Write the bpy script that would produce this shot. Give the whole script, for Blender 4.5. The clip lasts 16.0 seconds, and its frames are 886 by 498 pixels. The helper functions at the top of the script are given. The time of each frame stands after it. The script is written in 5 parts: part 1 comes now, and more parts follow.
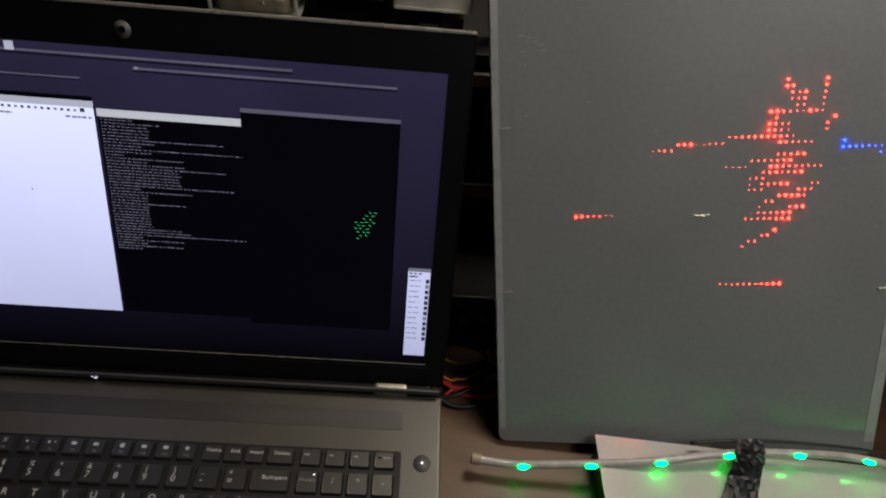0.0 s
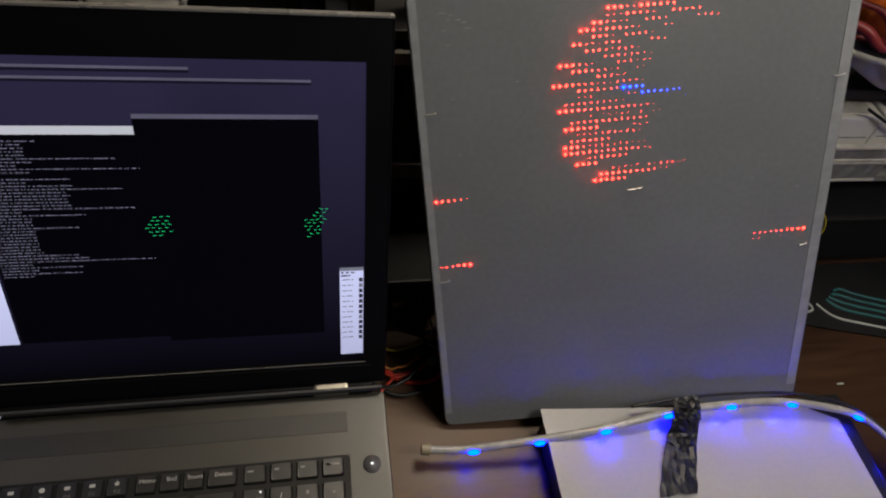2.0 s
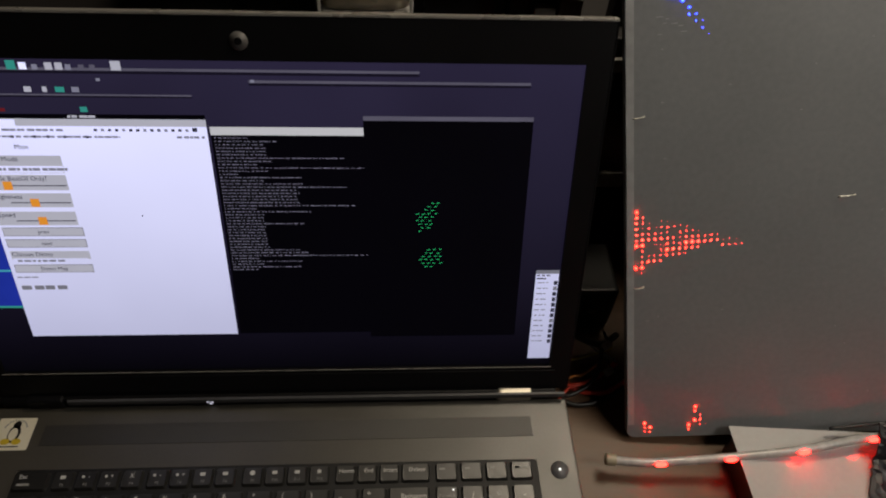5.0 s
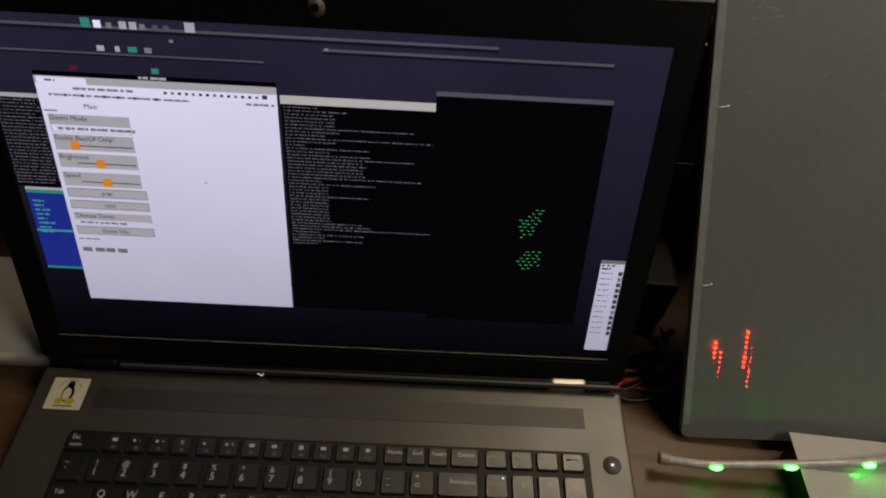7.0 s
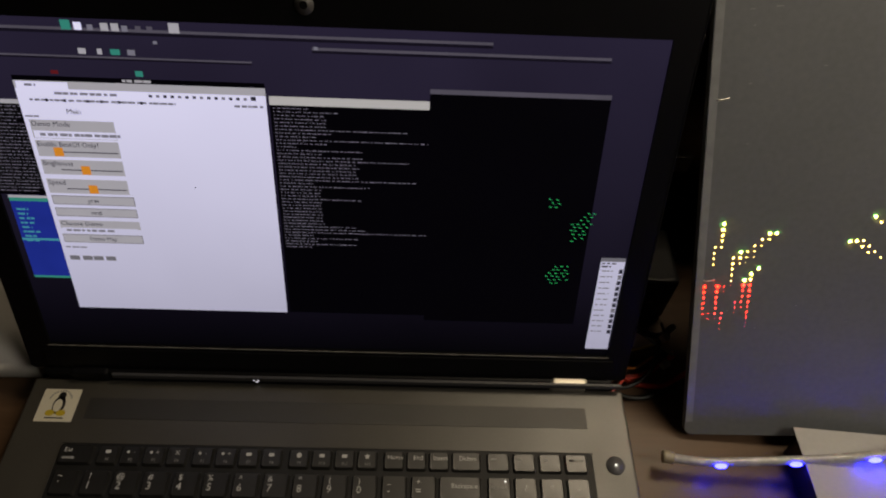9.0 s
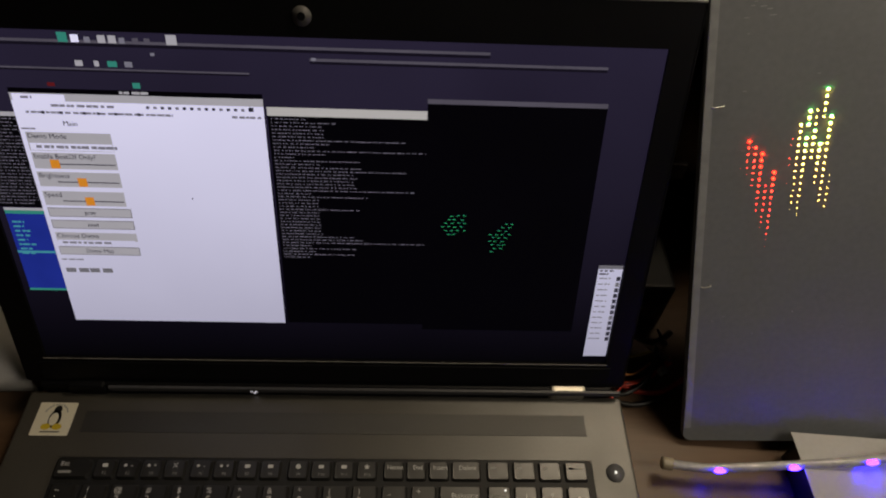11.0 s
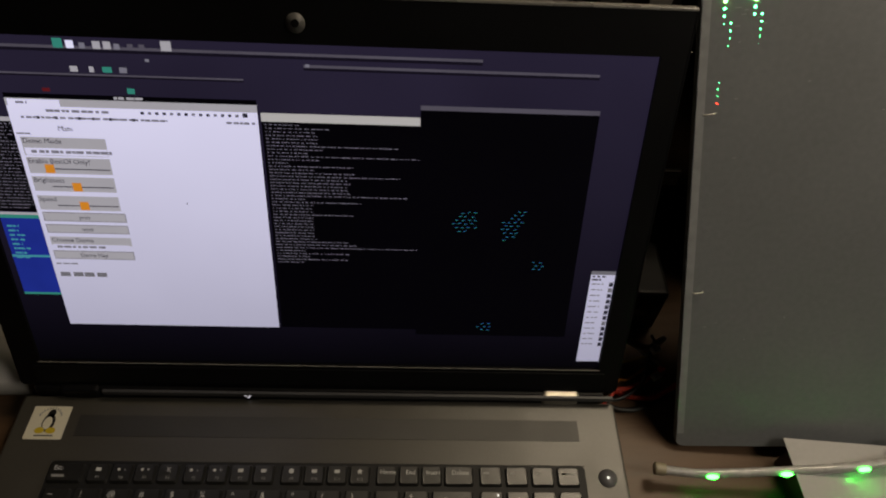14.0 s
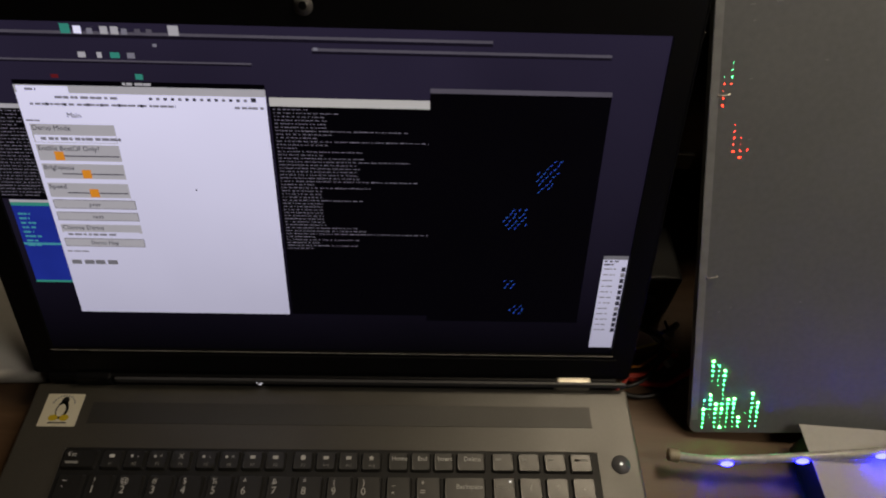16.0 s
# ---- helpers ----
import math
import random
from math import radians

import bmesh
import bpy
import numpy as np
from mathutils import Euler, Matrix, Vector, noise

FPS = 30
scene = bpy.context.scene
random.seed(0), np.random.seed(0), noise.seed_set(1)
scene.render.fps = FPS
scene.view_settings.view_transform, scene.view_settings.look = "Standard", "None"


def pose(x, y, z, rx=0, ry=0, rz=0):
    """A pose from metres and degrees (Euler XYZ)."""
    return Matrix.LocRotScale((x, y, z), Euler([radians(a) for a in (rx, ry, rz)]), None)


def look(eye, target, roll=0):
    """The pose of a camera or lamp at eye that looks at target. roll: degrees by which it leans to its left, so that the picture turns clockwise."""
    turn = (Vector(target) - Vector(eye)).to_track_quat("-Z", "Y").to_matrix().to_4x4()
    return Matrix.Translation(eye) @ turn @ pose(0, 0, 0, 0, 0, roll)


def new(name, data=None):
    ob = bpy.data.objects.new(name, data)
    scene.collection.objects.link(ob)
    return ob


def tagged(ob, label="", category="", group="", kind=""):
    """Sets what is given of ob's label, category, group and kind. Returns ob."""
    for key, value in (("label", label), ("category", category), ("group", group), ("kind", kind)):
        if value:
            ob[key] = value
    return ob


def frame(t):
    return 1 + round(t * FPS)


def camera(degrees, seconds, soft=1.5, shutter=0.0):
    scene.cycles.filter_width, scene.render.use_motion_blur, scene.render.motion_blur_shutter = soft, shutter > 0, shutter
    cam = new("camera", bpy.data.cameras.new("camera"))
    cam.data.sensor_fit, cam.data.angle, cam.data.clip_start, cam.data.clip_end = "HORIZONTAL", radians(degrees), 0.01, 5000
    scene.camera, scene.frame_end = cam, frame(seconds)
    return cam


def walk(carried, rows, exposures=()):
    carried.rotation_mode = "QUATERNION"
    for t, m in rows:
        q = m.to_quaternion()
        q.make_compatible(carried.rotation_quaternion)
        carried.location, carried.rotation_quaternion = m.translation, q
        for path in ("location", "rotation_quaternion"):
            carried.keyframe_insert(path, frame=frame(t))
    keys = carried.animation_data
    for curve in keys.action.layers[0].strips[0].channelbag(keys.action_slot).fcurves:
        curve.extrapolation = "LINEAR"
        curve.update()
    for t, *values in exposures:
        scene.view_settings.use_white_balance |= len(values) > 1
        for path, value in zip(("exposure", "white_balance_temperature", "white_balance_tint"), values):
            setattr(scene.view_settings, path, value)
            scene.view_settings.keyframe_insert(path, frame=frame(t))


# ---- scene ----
cam = camera(68.6, 16.0, soft=2.0)
PATH = [
    (0, (0.175, -0.26, 0.471), (0.281, 1.117, -0.975), 6.9),
    (0.5, (0.166, -0.248, 0.474), (0.395, 1.104, -0.982), 7.6),
    (1, (0.162, -0.229, 0.474), (0.471, 1.068, -1.016), 9.1),
    (1.5, (0.16, -0.215, 0.476), (0.521, 1.021, -1.055), 11.3),
    (2, (0.163, -0.213, 0.479), (0.538, 0.99, -1.074), 11.7),
    (2.5, (0.158, -0.216, 0.495), (0.529, 1.023, -1.031), 11.0),
    (3, (0.16, -0.224, 0.489), (0.526, 1.059, -1.001), 10.0),
    (3.5, (0.161, -0.224, 0.485), (0.542, 1.067, -0.995), 9.8),
    (4, (0.16, -0.227, 0.476), (0.528, 1.053, -1.016), 9.0),
    (4.5, (0.115, -0.221, 0.483), (0.306, 1.072, -1.031), 5.6),
    (5, (0.089, -0.224, 0.466), (0.201, 1.074, -1.051), 3.5),
    (7.5, (0.064, -0.216, 0.456), (0.088, 1.037, -1.102), 4.0),
    (8, (0.062, -0.214, 0.456), (0.089, 1.039, -1.103), 3.4),
    (8.5, (0.061, -0.208, 0.454), (0.106, 1.036, -1.112), 3.5),
    (9, (0.064, -0.208, 0.452), (0.116, 1.036, -1.113), 3.5),
    (11.5, (0.06, -0.207, 0.453), (0.141, 1.057, -1.095), 4.0),
    (12, (0.06, -0.205, 0.453), (0.145, 1.06, -1.093), 4.2),
    (12.5, (0.063, -0.204, 0.451), (0.141, 1.067, -1.09), 4.0),
    (13, (0.066, -0.203, 0.452), (0.138, 1.06, -1.097), 3.8),
    (13.5, (0.066, -0.207, 0.457), (0.135, 1.058, -1.091), 3.7),
    (14, (0.064, -0.208, 0.455), (0.141, 1.063, -1.087), 4.0),
    (14.5, (0.058, -0.207, 0.453), (0.129, 1.07, -1.084), 3.6),
    (15, (0.06, -0.207, 0.452), (0.128, 1.054, -1.099), 3.5),
    (15.5, (0.062, -0.206, 0.451), (0.124, 1.045, -1.109), 3.2),
    (16, (0.064, -0.209, 0.45), (0.11, 1.042, -1.109), 2.6),
]
walk(cam, [(t, look(eye, target, roll)) for t, eye, target, roll in PATH], [(0, 0.0, 6250, 10), (4.2, 0.0, 6250, 10), (5.2, -0.12, 6700, 10), (7.5, -0.36, 7150, 10), (16, -0.38, 7150, 10)])

# ---- light ----
world = bpy.data.worlds.new("room_dark")
scene.world = world
world.use_nodes = True
world.node_tree.nodes["Background"].inputs[0].default_value = (0.55, 0.5, 0.45, 1)
world.node_tree.nodes["Background"].inputs[1].default_value = 0.02



def area_lamp(name, eye, target, size, energy, colour):
    data = bpy.data.lights.new(name, "AREA")
    data.size, data.energy, data.color = size, energy, colour
    ob = new(name, data)
    ob.matrix_world = look(eye, target)
    return ob


area_lamp("shelf_lamp_light", (0.47, 0.275, 0.98), (0.36, 0.01, 0.1), 0.22, 4.3, (1.0, 0.86, 0.66))
area_lamp("ceiling_lamp_light", (0.78, -0.4, 0.95), (0.4, 0.05, 0.1), 0.35, 3.2, (1.0, 0.93, 0.84))


# ---- materials ----
def node_mat(name):
    m = bpy.data.materials.new(name)
    m.use_nodes = True
    nt = m.node_tree
    return m, nt, nt.nodes["Principled BSDF"]


def surface(name, colour, rough=0.5, metal=0.0, vary=0.15, grain=900.0, stain=25.0, bump=0.15, coat=0.0, trans=0.0, random_tone=0.0, spec=0.5):
    """A surface with fine grain, broad stains and a little relief, in object space."""
    m, nt, b = node_mat(name)
    n, l = nt.nodes, nt.links
    tc = n.new("ShaderNodeTexCoord")
    fine = n.new("ShaderNodeTexNoise")
    fine.inputs["Scale"].default_value, fine.inputs["Detail"].default_value = grain, 4
    broad = n.new("ShaderNodeTexNoise")
    broad.inputs["Scale"].default_value, broad.inputs["Detail"].default_value = stain, 5
    l.new(tc.outputs["Object"], fine.inputs["Vector"])
    l.new(tc.outputs["Object"], broad.inputs["Vector"])
    add = n.new("ShaderNodeMath")
    add.operation = "ADD"
    l.new(fine.outputs["Fac"], add.inputs[0])
    l.new(broad.outputs["Fac"], add.inputs[1])
    rng = n.new("ShaderNodeMapRange")
    rng.inputs["From Min"].default_value, rng.inputs["From Max"].default_value = 0.6, 1.4
    rng.inputs["To Min"].default_value, rng.inputs["To Max"].default_value = 1 - vary, 1 + vary
    l.new(add.outputs[0], rng.inputs["Value"])
    mul = n.new("ShaderNodeVectorMath")
    mul.operation = "SCALE"
    mul.inputs[0].default_value = colour
    l.new(rng.outputs["Result"], mul.inputs["Scale"])
    out = mul.outputs["Vector"]
    if random_tone:
        info = n.new("ShaderNodeObjectInfo")
        r2 = n.new("ShaderNodeMapRange")
        r2.inputs["To Min"].default_value, r2.inputs["To Max"].default_value = 1 - random_tone, 1 + random_tone
        l.new(info.outputs["Random"], r2.inputs["Value"])
        m2 = n.new("ShaderNodeVectorMath")
        m2.operation = "SCALE"
        l.new(out, m2.inputs[0])
        l.new(r2.outputs["Result"], m2.inputs["Scale"])
        out = m2.outputs["Vector"]
    l.new(out, b.inputs["Base Color"])
    rr = n.new("ShaderNodeMapRange")
    rr.inputs["To Min"].default_value, rr.inputs["To Max"].default_value = max(0.02, rough - 0.1), min(1, rough + 0.1)
    l.new(broad.outputs["Fac"], rr.inputs["Value"])
    l.new(rr.outputs["Result"], b.inputs["Roughness"])
    b.inputs["Metallic"].default_value = metal
    b.inputs["Coat Weight"].default_value = coat
    b.inputs["Specular IOR Level"].default_value = spec
    b.inputs["Transmission Weight"].default_value = trans
    if bump:
        bp = n.new("ShaderNodeBump")
        bp.inputs["Strength"].default_value, bp.inputs["Distance"].default_value = bump, 0.0004
        l.new(fine.outputs["Fac"], bp.inputs["Height"])
        l.new(bp.outputs["Normal"], b.inputs["Normal"])
    return m


def wood(name, dark, light, rough=0.35, scale=9.0):
    m, nt, b = node_mat(name)
    n, l = nt.nodes, nt.links
    tc = n.new("ShaderNodeTexCoord")
    mp = n.new("ShaderNodeMapping")
    mp.inputs["Scale"].default_value = (1.0, 9.0, 1.0)
    ns = n.new("ShaderNodeTexNoise")
    ns.inputs["Scale"].default_value, ns.inputs["Detail"].default_value, ns.inputs["Distortion"].default_value = scale, 8, 0.6
    l.new(tc.outputs["Object"], mp.inputs["Vector"])
    l.new(mp.outputs["Vector"], ns.inputs["Vector"])
    ramp = n.new("ShaderNodeValToRGB")
    ramp.color_ramp.elements[0].position, ramp.color_ramp.elements[1].position = 0.3, 0.72
    ramp.color_ramp.elements[0].color, ramp.color_ramp.elements[1].color = (*dark, 1), (*light, 1)
    l.new(ns.outputs["Fac"], ramp.inputs["Fac"])
    l.new(ramp.outputs["Color"], b.inputs["Base Color"])
    rr = n.new("ShaderNodeMapRange")
    rr.inputs["To Min"].default_value, rr.inputs["To Max"].default_value = rough - 0.1, rough + 0.15
    b.inputs["Specular IOR Level"].default_value = 0.25
    l.new(ns.outputs["Fac"], rr.inputs["Value"])
    l.new(rr.outputs["Result"], b.inputs["Roughness"])
    bp = n.new("ShaderNodeBump")
    bp.inputs["Strength"].default_value, bp.inputs["Distance"].default_value = 0.2, 0.0005
    l.new(ns.outputs["Fac"], bp.inputs["Height"])
    l.new(bp.outputs["Normal"], b.inputs["Normal"])
    return m


def glow(name, colour, strength=1.0, vary=0.0, scale=60.0, rise=None):
    """What gives off light of itself: the pixels of a screen, a lit diode."""
    m, nt, b = node_mat(name)
    b.inputs["Base Color"].default_value = (0.004, 0.004, 0.005, 1)
    b.inputs["Roughness"].default_value = 0.45
    b.inputs["Specular IOR Level"].default_value = 0.05
    b.inputs["Emission Color"].default_value = (*colour, 1)
    b.inputs["Emission Strength"].default_value = strength
    if vary:
        ns = nt.nodes.new("ShaderNodeTexNoise")
        ns.inputs["Scale"].default_value = scale
        rg = nt.nodes.new("ShaderNodeMapRange")
        rg.inputs["To Min"].default_value, rg.inputs["To Max"].default_value = strength * (1 - vary), strength * (1 + vary)
        tc = nt.nodes.new("ShaderNodeTexCoord")
        nt.links.new(tc.outputs["Object"], ns.inputs["Vector"])
        nt.links.new(ns.outputs["Fac"], rg.inputs["Value"])
        out = rg.outputs["Result"]
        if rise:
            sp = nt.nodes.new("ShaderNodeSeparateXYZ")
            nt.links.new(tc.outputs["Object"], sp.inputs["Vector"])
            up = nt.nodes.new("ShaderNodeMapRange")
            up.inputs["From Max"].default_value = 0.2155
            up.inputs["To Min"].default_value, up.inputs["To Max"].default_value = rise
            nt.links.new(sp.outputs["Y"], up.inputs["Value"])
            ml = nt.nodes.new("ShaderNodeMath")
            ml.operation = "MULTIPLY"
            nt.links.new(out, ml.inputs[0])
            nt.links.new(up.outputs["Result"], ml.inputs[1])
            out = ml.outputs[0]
        nt.links.new(out, b.inputs["Emission Strength"])
    return m


def colour_wheel(name, stops, strength):
    """A lit bead whose hue runs round one of its axes, so that it changes colour as it turns."""
    m, nt, b = node_mat(name)
    n, l = nt.nodes, nt.links
    b.inputs["Base Color"].default_value = (0.004, 0.004, 0.004, 1)
    b.inputs["Roughness"].default_value, b.inputs["Specular IOR Level"].default_value = 0.9, 0.05
    tc = n.new("ShaderNodeTexCoord")
    sp = n.new("ShaderNodeSeparateXYZ")
    l.new(tc.outputs["Object"], sp.inputs["Vector"])
    at = n.new("ShaderNodeMath")
    at.operation = "ARCTAN2"
    l.new(sp.outputs["Y"], at.inputs[0])
    l.new(sp.outputs["Z"], at.inputs[1])
    rg = n.new("ShaderNodeMapRange")
    rg.inputs["From Min"].default_value, rg.inputs["From Max"].default_value = -math.pi, math.pi
    l.new(at.outputs[0], rg.inputs["Value"])
    ramp = n.new("ShaderNodeValToRGB")
    el = ramp.color_ramp.elements
    while len(el) < len(stops):
        el.new(0.5)
    for e, (p, c) in zip(el, stops):
        e.position, e.color = p, (*c, 1)
    l.new(rg.outputs["Result"], ramp.inputs["Fac"])
    l.new(ramp.outputs["Color"], b.inputs["Emission Color"])
    b.inputs["Emission Strength"].default_value = strength
    return m


M_DESK = wood("tan_laminate_wood", (0.09, 0.052, 0.03), (0.15, 0.09, 0.054), 0.36)
M_DESK_DARK = wood("dark_brown_wood", (0.028, 0.014, 0.008), (0.06, 0.03, 0.017), 0.3)
M_WALL = surface("dark_wall_paint", (0.12, 0.11, 0.1), 0.8, vary=0.2, grain=60, stain=3)
M_SHELF = surface("black_shelf_board", (0.014, 0.012, 0.012), 0.5)
M_PLASTIC = surface("grey_laptop_plastic", (0.058, 0.0525, 0.043), 0.42, vary=0.16, bump=0.25, spec=0.9)
M_BEZEL = surface("black_bezel_plastic", (0.005, 0.005, 0.006), 0.5, bump=0.15, spec=0.2)
# the pale tone carries the lamp's glint along the lid's top edge
M_RIM = surface("lid_edge_plastic", (0.42, 0.4, 0.37), 0.28, metal=0.4)
M_KEY = surface("black_key_plastic", (0.016, 0.0155, 0.0145), 0.4, vary=0.25, bump=0.2, random_tone=0.2, spec=1.0)
M_WELL = surface("keyboard_well", (0.006, 0.006, 0.006), 0.6)
M_MESH = surface("speaker_mesh", (0.03, 0.028, 0.024), 0.44, grain=2500, bump=0.5, spec=0.85)
M_STEEL = surface("satin_hinge_metal", (0.5, 0.47, 0.4), 0.38, metal=0.9, vary=0.1)
M_LEGEND = surface("white_legend_print", (0.62, 0.62, 0.6), 0.6, bump=0)
M_LEGEND_DIM = surface("grey_legend_print", (0.3, 0.3, 0.29), 0.6, bump=0)
M_COVER = surface("grey_cover_sheet", (0.212, 0.222, 0.232), 0.42, vary=0.11, grain=260, stain=11, bump=0.12)
M_COVER_EDGE = surface("milky_sheet_edge", (0.34, 0.35, 0.36), 0.4, vary=0.2, grain=120, stain=20)
M_STAPLE = surface("bright_staple_wire", (0.7, 0.68, 0.62), 0.3, metal=0.7)
M_CARD = surface("white_card", (0.52, 0.51, 0.5), 0.18, vary=0.05, grain=300, stain=12, bump=0.05, coat=0.3)
M_BLACKBOX = surface("black_case_plastic", (0.012, 0.012, 0.013), 0.4)
M_TAPE = surface("glossy_black_tape", (0.012, 0.012, 0.016), 0.42, vary=0.3, grain=160, stain=60, bump=0.8)
M_TUBE = surface("milky_silicone_tube", (0.42, 0.41, 0.4), 0.25, vary=0.25, grain=200, stain=60, coat=0.3)
M_WIRE_RED = surface("red_wire", (0.62, 0.045, 0.02), 0.35)
M_WIRE_BLACK = surface("black_wire", (0.01, 0.01, 0.01), 0.4)
M_WIRE_YELLOW = surface("yellow_wire", (0.5, 0.38, 0.03), 0.4)
M_WIRE_GREY = surface("grey_wire", (0.3, 0.29, 0.28), 0.4)
# clear plastic twice: shine put into the pale colour, dimness into the dark
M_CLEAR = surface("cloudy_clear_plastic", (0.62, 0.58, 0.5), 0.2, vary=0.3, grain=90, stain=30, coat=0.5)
M_CLEAR_DIM = surface("dim_clear_plastic", (0.26, 0.25, 0.23), 0.25, vary=0.35, grain=90, stain=30, coat=0.3)
M_WHITE = surface("white_plastic", (0.8, 0.77, 0.68), 0.4, vary=0.1)
M_ORANGE = surface("orange_cloth", (0.75, 0.16, 0.012), 0.8, vary=0.25, grain=700, stain=30, bump=0.6)
M_TEAL = surface("teal_print", (0.02, 0.11, 0.115), 0.5, vary=0.3)
M_PALE = surface("pale_outline_print", (0.45, 0.47, 0.45), 0.5)
M_STICKER = surface("cream_sticker_paper", (0.75, 0.7, 0.55), 0.5, vary=0.05)
M_INK = surface("black_ink", (0.012, 0.012, 0.012), 0.5, bump=0)
M_YELLOW = surface("yellow_ink", (0.62, 0.45, 0.03), 0.5, bump=0)

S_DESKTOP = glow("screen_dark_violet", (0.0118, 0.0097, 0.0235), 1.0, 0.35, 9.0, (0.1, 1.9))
S_BLACK = glow("screen_black", (0.0007, 0.0005, 0.0017), 1.0, 0.4, 14.0)
S_WHITE = glow("screen_white", (0.64, 0.65, 0.92), 1.0, 0.05, 14.0, (0.69, 1.4))
S_SHADE = glow("screen_bar_shade", (0.008, 0.0066, 0.015))
S_BAR = glow("screen_title_bar", (0.09, 0.084, 0.12), 1.0, 0.3, 30.0)
S_GREY = glow("screen_button_grey", (0.42, 0.42, 0.5), 1.0, 0.05, 40)
S_GREY_DARK = glow("screen_button_edge", (0.17, 0.17, 0.21))
S_TEXT = glow("screen_terminal_text", (0.18, 0.17, 0.24), 1.0, 0.7, 400)
S_INK = glow("screen_dark_text", (0.03, 0.03, 0.05))
S_FAINT = glow("screen_faint_text", (0.2, 0.2, 0.27))
S_ORANGE = glow("screen_orange", (0.72, 0.27, 0.03))
S_BLUE = glow("screen_blue", (0.012, 0.028, 0.3), 1.0, 0.2, 50)
S_CYAN = glow("screen_cyan", (0.05, 0.3, 0.4))
S_TEAL = glow("screen_teal", (0.03, 0.26, 0.22))
S_RED = glow("screen_dim_red", (0.06, 0.006, 0.012))


# ---- mesh helpers ----
def link_bm(name, bm, mat, parent=None, label="", smooth=False):
    me = bpy.data.meshes.new(name)
    bm.to_mesh(me)
    bm.free()
    if smooth:
        me.polygons.foreach_set("use_smooth", [True] * len(me.polygons))
    me.materials.append(mat)
    ob = new(name, me)
    if parent:
        ob.parent = parent
    if label:
        ob["label"] = label
    return ob


def part(name, bm, mat, parent, label="", smooth=False):
    return link_bm(name, bm, mat, parent, label, smooth)


def thing(name, m, label, category, group="", kind=""):
    ob = new(name)
    ob.matrix_basis = m
    return tagged(ob, label, category, group, kind)


def box(x0, x1, y0, y1, z0, z1, bevel=0.0, seg=2, taper=0.0, bm=None):
    own = bm is None
    b = bmesh.new()
    bmesh.ops.create_cube(b, size=1)
    for v in b.verts:
        v.co = ((x0 + x1) / 2 + v.co.x * (x1 - x0), (y0 + y1) / 2 + v.co.y * (y1 - y0), (z0 + z1) / 2 + v.co.z * (z1 - z0))
        if taper and v.co.z > (z0 + z1) / 2:
            v.co.x += taper if v.co.x < (x0 + x1) / 2 else -taper
            v.co.y += taper if v.co.y < (y0 + y1) / 2 else -taper
    if bevel:
        bmesh.ops.bevel(b, geom=b.edges[:], offset=bevel, segments=seg, affect="EDGES", profile=0.6)
    if own:
        return b
    merge(bm, b)
    return bm


def merge(bm, other):
    me = bpy.data.meshes.new("tmp")
    other.to_mesh(me)
    other.free()
    bm.from_mesh(me)
    bpy.data.meshes.remove(me)


def rounded(w, h, r, z0, z1, seg=5, ox=0.0, oy=0.0, bevel=0.0):
    """A plate with rounded corners, from (ox, oy) to (ox + w, oy + h)."""
    bm = bmesh.new()
    vs = []
    for cx, cy, a0 in ((w - r, h - r, 0), (r, h - r, 90), (r, r, 180), (w - r, r, 270)):
        for i in range(seg + 1):
            a = radians(a0 + 90 * i / seg)
            vs.append(bm.verts.new((ox + cx + r * math.cos(a), oy + cy + r * math.sin(a), z0)))
    f = bm.faces.new(vs)
    ext = bmesh.ops.extrude_face_region(bm, geom=[f])
    for v in ext["geom"]:
        if isinstance(v, bmesh.types.BMVert):
            v.co.z = z1
    bmesh.ops.recalc_face_normals(bm, faces=bm.faces)
    if bevel:
        bmesh.ops.bevel(bm, geom=[e for e in bm.edges if len({round(v.co.z, 6) for v in e.verts}) == 1], offset=bevel, segments=2, affect="EDGES")
    return bm


def frame_plate(w, h, r, border_l, border_r, border_b, border_t, z0, z1):
    """A bezel: a rectangle with a rectangular hole."""
    bm = bmesh.new()
    def ring(x0, x1, y0, y1, z):
        return [bm.verts.new(p) for p in ((x0, y0, z), (x1, y0, z), (x1, y1, z), (x0, y1, z))]
    o0, o1 = ring(0, w, 0, h, z0), ring(0, w, 0, h, z1)
    i0, i1 = ring(border_l, w - border_r, border_b, h - border_t, z0), ring(border_l, w - border_r, border_b, h - border_t, z1)
    for k in range(4):
        j = (k + 1) % 4
        bm.faces.new((o0[k], o0[j], o1[j], o1[k]))
        bm.faces.new((i0[j], i0[k], i1[k], i1[j]))
        bm.faces.new((o1[k], o1[j], i1[j], i1[k]))
        bm.faces.new((o0[j], o0[k], i0[k], i0[j]))
    bmesh.ops.recalc_face_normals(bm, faces=bm.faces)
    return bm


